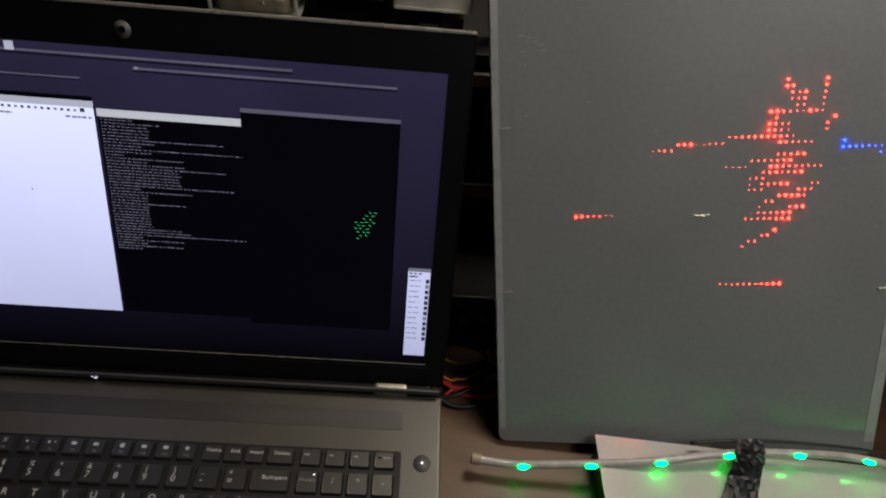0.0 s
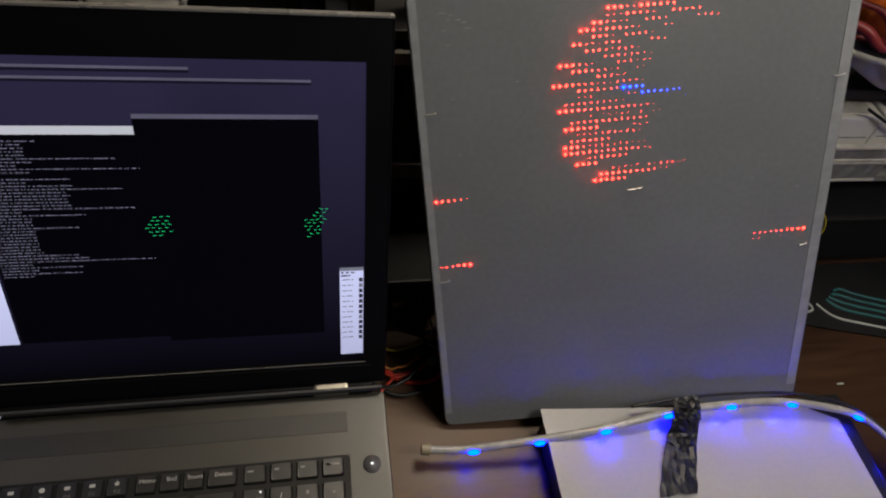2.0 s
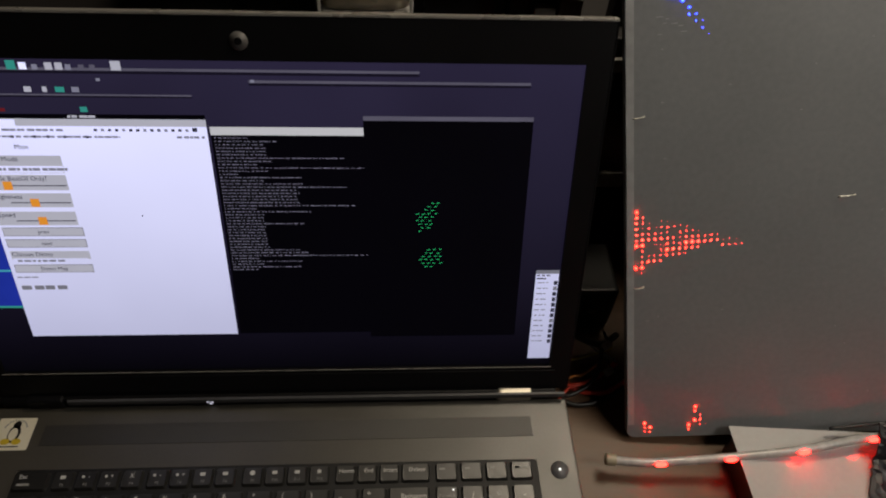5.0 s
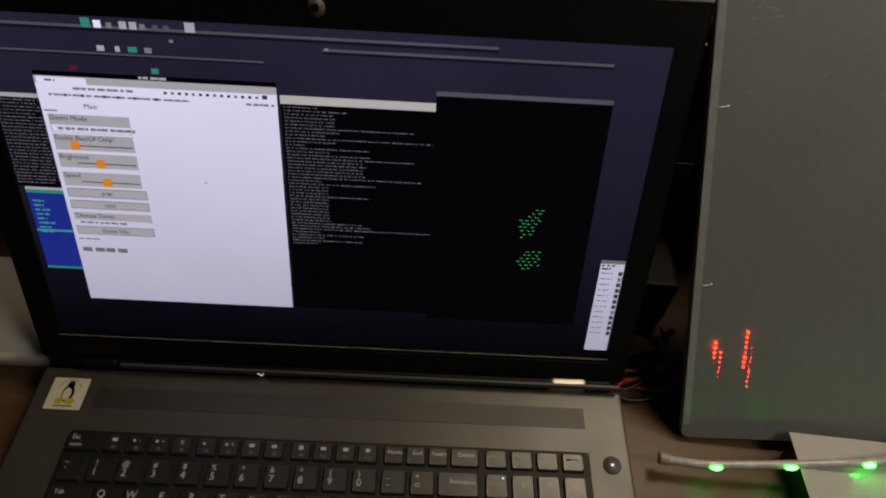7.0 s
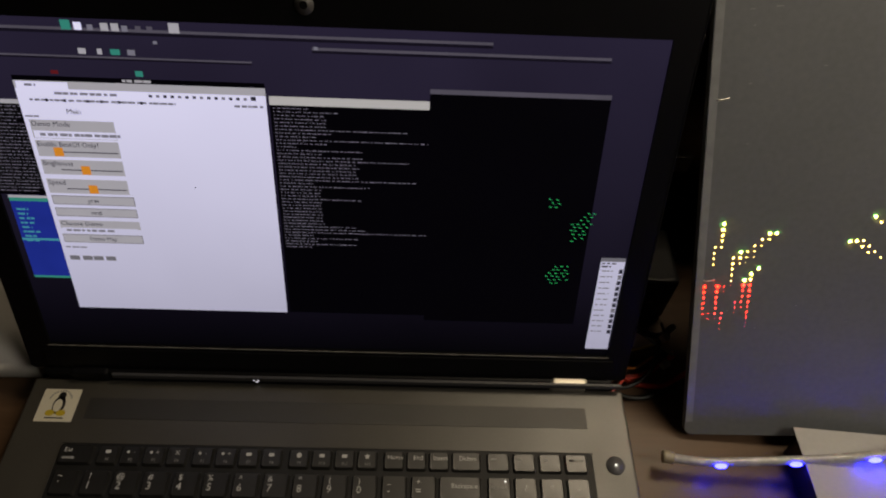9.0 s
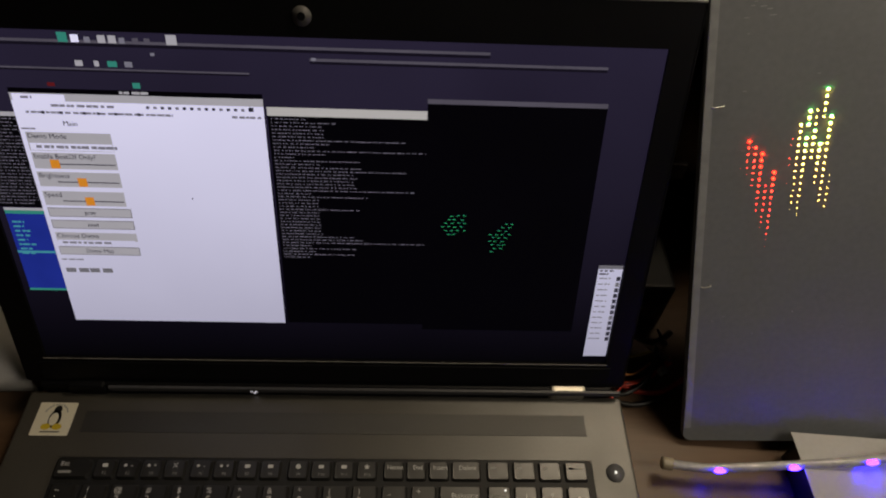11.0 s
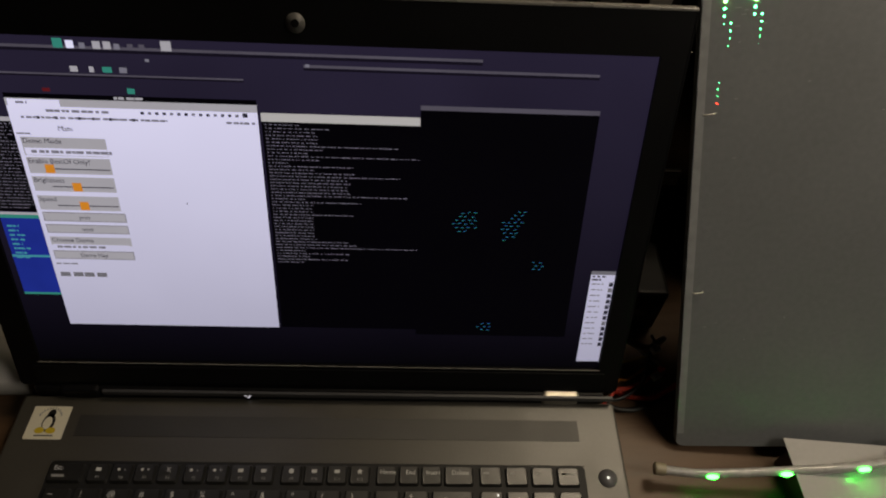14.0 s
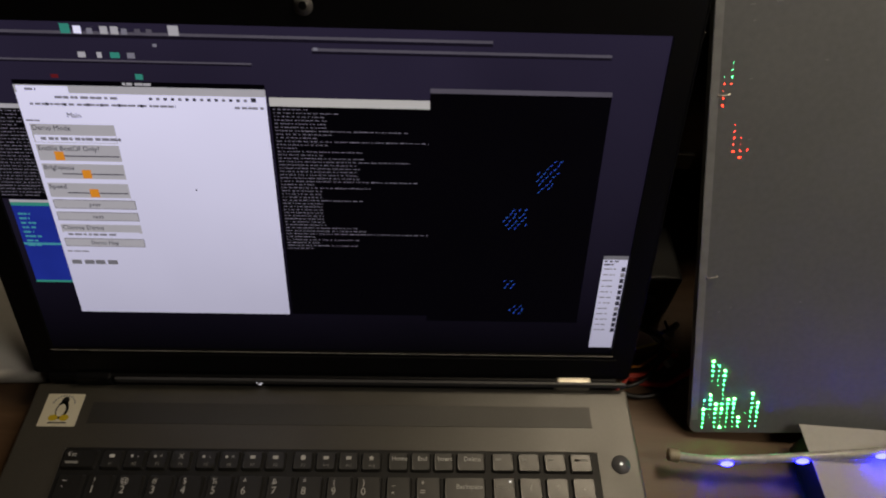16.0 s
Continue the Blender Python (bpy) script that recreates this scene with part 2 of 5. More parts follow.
def tube(points, radius, sides=8, closed_ends=True, radii=None):
    """A round cord along a smooth line through the points."""
    pts = [Vector(p) for p in points]
    line = []
    for i in range(len(pts) - 1):
        p0, p1, p2, p3 = pts[max(i - 1, 0)], pts[i], pts[i + 1], pts[min(i + 2, len(pts) - 1)]
        for k in range(6):
            t = k / 6
            line.append(0.5 * ((2 * p1) + (p2 - p0) * t + (2 * p0 - 5 * p1 + 4 * p2 - p3) * t * t + (3 * p1 - p0 - 3 * p2 + p3) * t ** 3))
    line.append(pts[-1])
    bm = bmesh.new()
    rings = []
    side = None
    for i, p in enumerate(line):
        d = (line[min(i + 1, len(line) - 1)] - line[max(i - 1, 0)]).normalized()
        if side is None:
            side = d.orthogonal().normalized()
        side = (side - d * side.dot(d)).normalized()
        up = d.cross(side)
        r = radius if radii is None else radii[0] + (radii[1] - radii[0]) * i / (len(line) - 1)
        rings.append([bm.verts.new(p + (side * math.cos(a) + up * math.sin(a)) * r) for a in (2 * math.pi * k / sides for k in range(sides))])
    for a, b in zip(rings, rings[1:]):
        for k in range(sides):
            j = (k + 1) % sides
            bm.faces.new((a[k], a[j], b[j], b[k]))
    if closed_ends:
        bm.faces.new(rings[0][::-1])
        bm.faces.new(rings[-1])
    return bm


def disc(r, z0, z1, sides=24, ox=0.0, oy=0.0, bevel=0.0):
    bm = bmesh.new()
    bmesh.ops.create_cone(bm, cap_ends=True, segments=sides, radius1=r, radius2=r, depth=z1 - z0)
    for v in bm.verts:
        v.co += Vector((ox, oy, (z0 + z1) / 2))
    if bevel:
        bmesh.ops.bevel(bm, geom=[e for e in bm.edges if abs(e.verts[0].co.z - e.verts[1].co.z) < 1e-7], offset=bevel, segments=2, affect="EDGES")
    return bm


def lettering(name, text, size, m, mat, parent, align="CENTER", shear=0.0):
    cu = bpy.data.curves.new(name, "FONT")
    cu.body, cu.size, cu.align_x, cu.align_y, cu.extrude, cu.shear, cu.resolution_u = text, size, align, "CENTER", 0.00004, shear, 2
    tmp = new("tmp_text", cu)
    me = bpy.data.meshes.new_from_object(tmp.evaluated_get(bpy.context.evaluated_depsgraph_get()))
    bpy.data.objects.remove(tmp)
    bpy.data.curves.remove(cu)
    me.name = name
    me.materials.clear()
    me.materials.append(mat)
    ob = new(name, me)
    ob.parent = parent
    ob.matrix_basis = m
    return ob


# ---- the room and the desk ----
def slab(name, x0, x1, y0, y1, z0, z1, mat, label, category, bevel=0.0):
    return tagged(link_bm(name, box(x0, x1, y0, y1, z0, z1, bevel), mat), label, category, kind="structure")


slab("floor", -1.6, 2.2, -2.2, 1.4, -0.8, -0.74, M_DESK_DARK, "dark brown wooden floor under the desk", "floor")
slab("ceiling", -1.6, 2.2, -2.2, 1.4, 1.9, 1.96, M_WALL, "dim painted ceiling over the desk", "ceiling")
slab("wall_north", -1.6, 2.2, 1.4, 1.46, -0.8, 1.96, M_WALL, "dim painted wall behind the shelves", "wall")
slab("wall_south", -1.6, 2.2, -2.26, -2.2, -0.8, 1.96, M_WALL, "dim painted wall behind the viewer", "wall")
slab("wall_west", -1.66, -1.6, -2.2, 1.4, -0.8, 1.96, M_WALL, "dim painted side wall", "wall")
slab("wall_east", 2.2, 2.26, -2.2, 1.4, -0.8, 1.96, M_WALL, "dim painted side wall", "wall")

desk = thing("desk", pose(0, 0, 0), "worn brown wooden desk carrying the laptop", "desk")
part("desktop", box(-0.8, 0.455, -0.45, 0.55, -0.03, 0.0, 0.003), M_DESK, desk, "tan laminate top with scuffs")
# the desk has no seam; its darker right side is an added slab
part("desktop_leaf", box(0.4555, 1.5, -0.45, 0.55, -0.03, 0.0005, 0.003), M_DESK_DARK, desk, "dark brown right side of the desktop")
for lx in (-0.75, 1.45):
    for ly in (-0.4, 0.5):
        part("leg", box(lx - 0.03, lx + 0.03, ly - 0.03, ly + 0.03, -0.74, -0.03, 0.004), M_DESK_DARK, desk)

# ---- the laptop ----
LAPTOP_TOP = 0.027
laptop = thing("laptop", pose(0, 0, 0), "open dark grey laptop with lit screen on the desk", "laptop")


def build_base():
    base = part("base", box(-0.208, 0.208, -0.262, 0.004, 0.003, LAPTOP_TOP, 0.0022, 3), M_PLASTIC, laptop, "dark grey plastic keyboard deck")
    for fx in (-0.18, 0.18):
        for fy in (-0.24, -0.02):
            part("rubber_foot", disc(0.007, 0.0, 0.0032, 16, fx, fy), M_BEZEL, base)
    part("speaker_grille", box(-0.165, 0.179, -0.0256, -0.0104, LAPTOP_TOP - 0.0002, LAPTOP_TOP + 0.0003, 0.0002), M_MESH, base, "fine dark speaker mesh")
    part("keyboard_well", rounded(0.352, 0.122, 0.003, LAPTOP_TOP - 0.0006, LAPTOP_TOP + 0.0002, 4, -0.1725, -0.1648), M_WELL, base, "black recess under the keys")
    part("keyboard_rim", frame_plate(0.3556, 0.1256, 0, 0.0018, 0.0018, 0.0018, 0.0018, LAPTOP_TOP, LAPTOP_TOP + 0.0006), M_PLASTIC, base, "thin raised edge round the keys").location = (-0.1743, -0.1666, 0)
    btn = part("power_button", disc(0.0062, LAPTOP_TOP - 0.0005, LAPTOP_TOP + 0.0012, 28, 0.1946, -0.0509, 0.0004), M_STEEL, base, "round dark metal power button", True)
    btn.data.materials[0] = surface("power_button_metal", (0.16, 0.16, 0.165), 0.5, metal=0.3)
    part("power_lamp", disc(0.0009, LAPTOP_TOP + 0.0012, LAPTOP_TOP + 0.0016, 10, 0.1946, -0.0509), glow("white_diode", (0.9, 0.9, 0.85), 1.6), btn, "tiny white power lamp")
    part("front_latch", box(-0.02, 0.02, -0.2635, -0.2615, 0.014, 0.02, 0.0005), M_BEZEL, base)
    return base


base = build_base()
KEY_MESHES = {}


def key(w, h, cx, cy, legends=()):
    """One sculpted key; legends: (text, dx, dy, size, dim)."""
    if (w, h) not in KEY_MESHES:
        bm = rounded(w, h, 0.0016, 0, 0.0024, 3, -w / 2, -h / 2)
        for v in bm.verts:
            if v.co.z > 0.001:
                v.co.x *= 1 - 0.0011 / (w / 2)
                v.co.y = v.co.y * (1 - 0.0009 / (h / 2)) + 0.0003
                v.co.z -= 0.0003 * (1 - (2 * v.co.x / w) ** 2)
        me = bpy.data.meshes.new("key")
        bm.to_mesh(me)
        bm.free()
        me.materials.append(M_KEY)
        KEY_MESHES[w, h] = me
    ob = new("key", KEY_MESHES[w, h])
    ob.parent = base
    ob.location = (cx, cy, LAPTOP_TOP + 0.0003)
    for text, dx, dy, size, dim in legends:
        lettering("legend", text, size, pose(dx, dy, 0.0024), M_LEGEND_DIM if dim else M_LEGEND, ob)
    return ob


def bar_legend(k, dx, dy, w, h, dim=True):
    part("legend", box(dx - w / 2, dx + w / 2, dy - h / 2, dy + h / 2, 0.0022, 0.00244), M_LEGEND_DIM if dim else M_LEGEND, k)


def build_keyboard():
    fy, fh = -0.0512, 0.0128
    k = key(0.0225, fh, -0.1602, fy, [("Esc", -0.005, 0.003, 0.0042, 0)])
    bar_legend(k, -0.004, -0.0022, 0.008, 0.0016)
    x = -0.1385
    icons = ("x", "<-", "<+", "X", "o-", "o+", "=", "Y", "o", "*", "::", "o")
    for group in range(3):
        for i in range(4):
            n = group * 4 + i
            cx = (-0.1395, -0.0782, -0.0155)[group] + 0.0149 * i
            k = key(0.0137, fh, cx, fy, [("F%d" % (n + 1), 0.0005, -0.003, 0.0028, 1)])
            if n in (3,):
                lettering("legend", icons[n], 0.0045, pose(0, 0.0022, 0.0024), M_LEGEND, k)
            elif n in (1, 2, 4, 5):
                part("legend", disc(0.001, 0.0022, 0.00244, 8, -0.002, 0.0022), M_LEGEND, k)
                lettering("legend", icons[n][1], 0.004, pose(0.002, 0.0022, 0.0024), M_LEGEND, k)
            elif n == 11:
                bm = bmesh.new()
                vs = [bm.verts.new(((0.0021 if i2 % 2 == 0 else 0.001) * math.sin(i2 * math.pi / 5), 0.0022 + (0.0021 if i2 % 2 == 0 else 0.001) * math.cos(i2 * math.pi / 5), 0.0025)) for i2 in range(10)]
                bm.faces.new(vs[::-1])
                part("legend", bm, M_LEGEND, k)
            elif n == 8:
                part("legend", disc(0.0017, 0.0022, 0.00244, 12, 0, 0.0022), M_LEGEND, k)
            else:
                bar_legend(k, 0, 0.0022, 0.0034, 0.0022, False)
    for word, cx, w in (("Home", 0.0467, 0.0137), ("End", 0.0616, 0.0137), ("Insert", 0.0765, 0.0137), ("Delete", 0.0945, 0.0196)):
        key(w, fh, cx, fy, [(word, 0.001, 0.002, 0.0042, 0)])
    for i in range(4):
        k = key(0.0152, fh, 0.1157 + 0.0173 * i, fy)
        bar_legend(k, -0.003, 0.002, 0.003 if i else 0.004, 0.0014)
        if i == 3:
            bar_legend(k, 0, 0.002, 0.009, 0.0014)
    num = (("~", "`"), ("!", "1"), ("@", "2"), ("#", "3"), ("$", "4"), ("%", "5"), ("^", "6"), ("&", "7"), ("*", "8"), ("(", "9"), (")", "0"), ("_", "-"), ("+", "="))
    ny = -0.0692
    for i, (a, b) in enumerate(num):
        key(0.0168, 0.0165, -0.1612 + 0.019 * i, ny, [(a, -0.0035, 0.0042, 0.0052, 0), (b, -0.0035, -0.0016, 0.0068, 0)])
    key(0.0275, 0.0165, 0.0902, ny, [("Backspace", 0.003, 0.002, 0.0042, 0)])
    for i, word in enumerate(("NumLk", "/", "*", "-")):
        k = key(0.0155, 0.0165, 0.1157 + 0.0173 * i, ny, [(word, 0.0, 0.0015, 0.0036 if i == 0 else 0.006, i == 0)])
        if i == 0:
            part("key_lamp", disc(0.0007, 0.0022, 0.0026, 8, 0.004, 0.0055), glow("key_diode", (0.9, 0.9, 0.9), 1.5), k, "tiny white lit lamp")
    y = ny - 0.019
    key(0.0262, 0.0165, -0.1568, y, [("Tab", -0.006, 0.004, 0.0042, 0)])
    for i, c in enumerate("QWERTYUIOP"):
        key(0.0168, 0.0165, -0.1327 + 0.019 * i, y, [(c, -0.0035, 0.0035, 0.0066, 0)])
    for i, (a, b) in enumerate((("{", "["), ("}", "]"))):
        key(0.0168, 0.0165, 0.0573 + 0.019 * i, y, [(a, -0.0035, 0.0042, 0.005, 0), (b, -0.0035, -0.0016, 0.005, 0)])
    key(0.0188, 0.0165, 0.0947, y, [("|", -0.003, 0.003, 0.005, 0)])
    for i, c in enumerate("789"):
        key(0.0155, 0.0165, 0.1157 + 0.0173 * i, y, [(c, -0.003, 0.003, 0.0062, 0)])
    key(0.0155, 0.0355, 0.1157 + 0.0173 * 3, y - 0.0095, [("+", 0, 0.006, 0.006, 0)])
    for r, (letters, start) in enumerate((("ASDFGHJKL", -0.128), ("ZXCVBNM", -0.1185))):
        yy = y - 0.019 * (r + 1)
        key(0.031 if r == 0 else 0.041, 0.0165, -0.1546 if r == 0 else -0.1496, yy)
        for i, c in enumerate(letters):
            key(0.0168, 0.0165, start + 0.019 * i, yy, [(c, -0.0035, 0.0035, 0.0066, 0)])
        x = start + 0.019 * len(letters)
        while x < 0.075:
            key(0.0168, 0.0165, x, yy)
            x += 0.019
        key(0.104 - x + 0.0084, 0.0165, (x - 0.0084 + 0.104) / 2, yy)
        for i in range(3):
            key(0.0155, 0.0165, 0.1157 + 0.0173 * i, yy)
    yy = y - 0.057
    for w, cx in ((0.0168, -0.1612), (0.0168, -0.1422), (0.0168, -0.1232), (0.0168, -0.1042), (0.0928, -0.0472), (0.0168, 0.0098), (0.0168, 0.0288), (0.0168, 0.0478), (0.0168, 0.0668), (0.0168, 0.0858)):
        key(w, 0.0165, cx, yy)


build_keyboard()

LID_TILT = 21.3
LID = pose(-0.191, 0.0069 + 0.0265 * math.sin(radians(LID_TILT)), 0.03 + 0.0265 * math.cos(radians(LID_TILT)), 90 - LID_TILT, 0, 0)
# lid space: x to the right, y up the screen, z out of the screen; the lit area runs from (0, 0) to (0.3835, 0.2155)


def build_lid():
    lid = thing("lid", LID, "black-framed laptop lid with a lit screen", "")
    del lid["label"]
    lid.parent = laptop
    part("back_cover", rounded(0.416, 0.262, 0.004, -0.0095, -0.0035, 4, -0.017, -0.0215, 0.0012), M_PLASTIC, lid, "dark grey back shell")
    f = part("bezel", frame_plate(0.414, 0.261, 0.004, 0.016, 0.0145, 0.0205, 0.0245, -0.0035, 0.0012), M_BEZEL, lid, "matt black screen frame")
    f.location = (-0.016, -0.021, 0)
    part("top_edge", box(-0.0168, 0.3988, 0.2395, 0.2412, -0.006, 0.0016, 0.0005), M_RIM, lid, "upper rim with a pale glint in its colour")
    for sx in (-0.0172, 0.3982):
        part("side_edge", box(sx, sx + 0.001, -0.02, 0.2395, -0.006, 0.0014, 0.0003), M_BEZEL, lid)
    cam_disc = part("webcam_shutter", disc(0.0052, 0.0012, 0.0022, 28, 0.1886, 0.2264, 0.0004), surface("webcam_cover", (0.11, 0.105, 0.1), 0.4), lid, "grey round webcam cover", True)
    part("webcam_lens", disc(0.0021, 0.0022, 0.0026, 20, 0.1886, 0.2264), M_BEZEL, cam_disc)
    part("bottom_strip", box(-0.005, 0.388, -0.0175, -0.0035, 0.0012, 0.0022, 0.0004), M_BEZEL, lid, "glossy black lower strip")
    part("glass_edge", box(-0.001, 0.3845, -0.0012, -0.0006, 0.0012, 0.0016), M_RIM, lid, "thin pale line under the screen")
    return lid


lid = build_lid()
hinge_bar = part("hinge_bar", box(-0.2, 0.2, 0.0045, 0.0135, 0.0225, 0.0355, 0.003, 3), M_BEZEL, laptop, "black hinge cover")
part("hinge_line", box(-0.152, 0.2055, 0.0022, 0.0046, 0.0315, 0.0365, 0.0008), surface("hinge_grey", (0.06, 0.06, 0.065), 0.4), hinge_bar)
# the left barrel's shade is put into its colour as black
for hx in (-0.181, 0.1555):
    part("hinge", box(hx, hx + 0.0258, 0.0025, 0.0148, 0.0235, 0.0365, 0.0028, 3), M_STEEL if hx > 0 else M_BEZEL, hinge_bar, "satin metal hinge barrel, the left coloured dark for shade")
mark = bmesh.new()
for dx, dz in ((-0.0016, 0.001), (0.0016, 0.001), (0, -0.0012)):
    merge(mark, box(-0.0525 + dx - 0.0008, -0.0525 + dx + 0.0008, 0.0022, 0.0031, 0.0325 + dz - 0.0009, 0.0325 + dz + 0.0009))
part("indicator", mark, glow("indicator_white", (0.8, 0.8, 0.95), 0.9), hinge_bar, "tiny white lit mark")

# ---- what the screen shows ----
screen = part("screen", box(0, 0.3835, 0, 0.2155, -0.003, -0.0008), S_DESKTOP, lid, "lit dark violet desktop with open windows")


def pane(name, x0, x1, y0, y1, mat, level=1, parent=None, label=""):
    z = -0.0008 + 0.00012 * level
    return part(name, box(x0, x1, y0, y1, z - 0.0001, z), mat, parent or screen, label)


def screen_text(text, x, y, size, mat=S_INK, level=4, align="LEFT", parent=None):
    return lettering("screen_writing", text, size, pose(x, y, -0.0008 + 0.00012 * level), mat, parent or screen, align)


def word_bars(name, lines, x, y, pitch, height, mat, level, parent, seed, max_x):
    """Lines of small bars for writing too small to read; lines: lengths in metres."""
    rnd = random.Random(seed)
    bm = bmesh.new()
    z = -0.0008 + 0.00012 * level
    for i, length in enumerate(lines):
        cx, end = x, min(x + length, max_x)
        yy = y - i * pitch
        while cx < end - 0.0004:
            w = min(rnd.choice((0.0007, 0.001, 0.0014, 0.0018, 0.0024) if height < 0.0008 else (0.0018, 0.003, 0.0042)), end - cx)
            box(cx, cx + w, yy - height / 2, yy + height / 2, z - 0.0001, z, bm=bm)
            cx += w + rnd.choice((0.0004, 0.0006, 0.001, 0.0014))
    return tagged(part(name, bm, mat, parent), kind="stuff")


def build_desktop():
    pane("task_bar", 0.0, 0.2878, 0.2089, 0.2104, S_BAR, 1, None, "dim task bar")
    pane("task_bar_shade", 0.0, 0.2878, 0.2072, 0.2088, S_SHADE, 1)
    pane("task_bar", 0.191, 0.3526, 0.2029, 0.2044, S_BAR, 1)
    pane("task_bar_shade", 0.191, 0.3526, 0.2014, 0.2028, S_SHADE, 1)
    for x in (0.107, 0.192):
        pane("task_bar_mark", x, x + 0.0022, 0.2032, 0.2048, S_FAINT, 3)
    pane("task_bar", 0.0, 0.158, 0.1948, 0.1957, S_BAR, 1)
    pane("task_bar_shade", 0.0, 0.158, 0.1938, 0.1947, S_SHADE, 1)
    for x, w, mat in ((0.005, 0.003, S_BLUE), (0.0095, 0.004, S_CYAN), (0.0605, 0.005, S_TEAL), (0.0672, 0.004, S_WHITE), (0.074, 0.003, S_FAINT), (0.081, 0.004, S_GREY), (0.0865, 0.004, S_GREY), (0.092, 0.003, S_FAINT), (0.099, 0.003, S_BAR), (0.105, 0.003, S_BAR), (0.1165, 0.0055, S_GREY)):
        pane("task_icon", x, x + w, 0.2092, 0.2092 + min(w, 0.0052) , mat, 3)
    for x, w, mat in ((0.0665, 0.004, S_GREY), (0.0765, 0.0025, S_GREY), (0.0835, 0.005, S_TEAL), (0.0925, 0.004, S_FAINT)):
        pane("tray_icon", x, x + w, 0.1968, 0.1998, mat, 3)
    pane("task_icon", 0.049, 0.053, 0.1855, 0.1875, glow("screen_red_icon", (0.12, 0.01, 0.015)), 3)
    pane("task_icon", 0.0945, 0.0985, 0.1855, 0.1885, S_TEAL, 3)


def build_browser():
    win = pane("browser_window", 0.0272, 0.1638, 0.0302, 0.1815, S_WHITE, 4, None, "white browser page with grey controls")
    pane("title_strip", 0.0272, 0.1638, 0.1815, 0.1842, S_BLACK, 4, win)
    word_bars("window_title", [0.016], 0.0865, 0.1829, 0.003, 0.0014, S_GREY, 5, win, 3, 0.12)
    pane("tab_strip", 0.0272, 0.1638, 0.1772, 0.1815, S_GREY, 5, win)
    pane("tab", 0.0285, 0.0565, 0.1772, 0.181, S_WHITE, 6, win)
    word_bars("tab_title", [0.006], 0.033, 0.1792, 0.003, 0.0013, S_FAINT, 7, win, 5, 0.05)
    word_bars("address", [0.034], 0.048, 0.1748, 0.003, 0.0014, S_FAINT, 5, win, 6, 0.09)
    for i in range(15):
        pane("tool_icon", 0.0995 + 0.004 * i, 0.0995 + 0.004 * i + (0.0028 if i == 14 else 0.0018), 0.1742, 0.1757 if i != 14 else 0.1766, S_INK if i % 3 != 1 else S_FAINT, 5, win)
    word_bars("bookmarks", [0.08], 0.0335, 0.1708, 0.003, 0.0012, S_FAINT, 5, win, 8, 0.115)
    for x in (0.042, 0.052, 0.0645, 0.072, 0.0815, 0.094):
        pane("bookmark_icon", x, x + 0.0016, 0.17, 0.1716, S_INK, 6, win)
    word_bars("bookmarks", [0.016], 0.146, 0.1708, 0.003, 0.0013, S_FAINT, 5, win, 9, 0.162)
    screen_text("Main", 0.056, 0.1645, 0.0042, S_INK, 5, "CENTER", win)
    word_bars("small_line", [0.008], 0.0285, 0.1612, 0.003, 0.0009, S_FAINT, 5, win, 10, 0.05)
    rows = (("Demo Mode", 0.1592, 0.1482), ("Enable BestOf Only?", 0.147, 0.1372), ("Brightness", 0.1352, 0.126), ("Speed", 0.123, 0.1138))
    for i, (word, top, bottom) in enumerate(rows):
        pane("control_panel", 0.0298, 0.0768, bottom, top, S_GREY, 5, win)
        screen_text(word, 0.0306, top - 0.0023, 0.0042, S_INK, 6, "LEFT", win)
        if i:
            y = bottom + 0.003
            pane("slider_track", 0.0405, 0.0757, y - 0.0003, y + 0.0003, S_INK, 6, win)
            x = (0.0418, 0.0547, 0.0562)[i - 1]
            pane("slider_knob", x - 0.0026, x + 0.0026, y - 0.0027, y + 0.0027, S_ORANGE, 7, win, "orange slider knob")
    pane("select_field", 0.0306, 0.0765, 0.1486, 0.1528, S_WHITE, 6, win)
    word_bars("select_text", [0.045], 0.034, 0.1507, 0.003, 0.0017, S_FAINT, 7, win, 11, 0.083)
    for word, top, bottom in (("prev", 0.1122, 0.1062), ("next", 0.104, 0.0982), ("Demo Map", 0.0858, 0.08)):
        pane("button_edge", 0.03, 0.0788, bottom, top, S_GREY_DARK, 5, win)
        pane("button", 0.0304, 0.0784, bottom + 0.0005, top - 0.0004, S_GREY, 6, win)
        screen_text(word, 0.0545, (top + bottom) / 2, 0.0037, S_INK, 7, "CENTER", win)
    pane("control_panel", 0.0302, 0.0788, 0.0898, 0.0955, S_GREY, 5, win)
    screen_text("Choose Demo", 0.031, 0.0933, 0.0042, S_INK, 6, "LEFT", win)
    pane("select_field", 0.031, 0.077, 0.087, 0.0904, S_WHITE, 6, win)
    word_bars("select_text", [0.03], 0.0335, 0.0887, 0.003, 0.0014, S_FAINT, 7, win, 12, 0.07)
    word_bars("small_line", [0.013], 0.0298, 0.0765, 0.003, 0.0009, S_FAINT, 5, win, 13, 0.06)
    for x in (0.0305, 0.0385, 0.0452, 0.053):
        pane("small_button", x, x + 0.006, 0.0672, 0.0702, S_GREY_DARK, 5, win)
    pane("pointer", 0.1163, 0.1169, 0.1195, 0.1205, S_INK, 5, win)


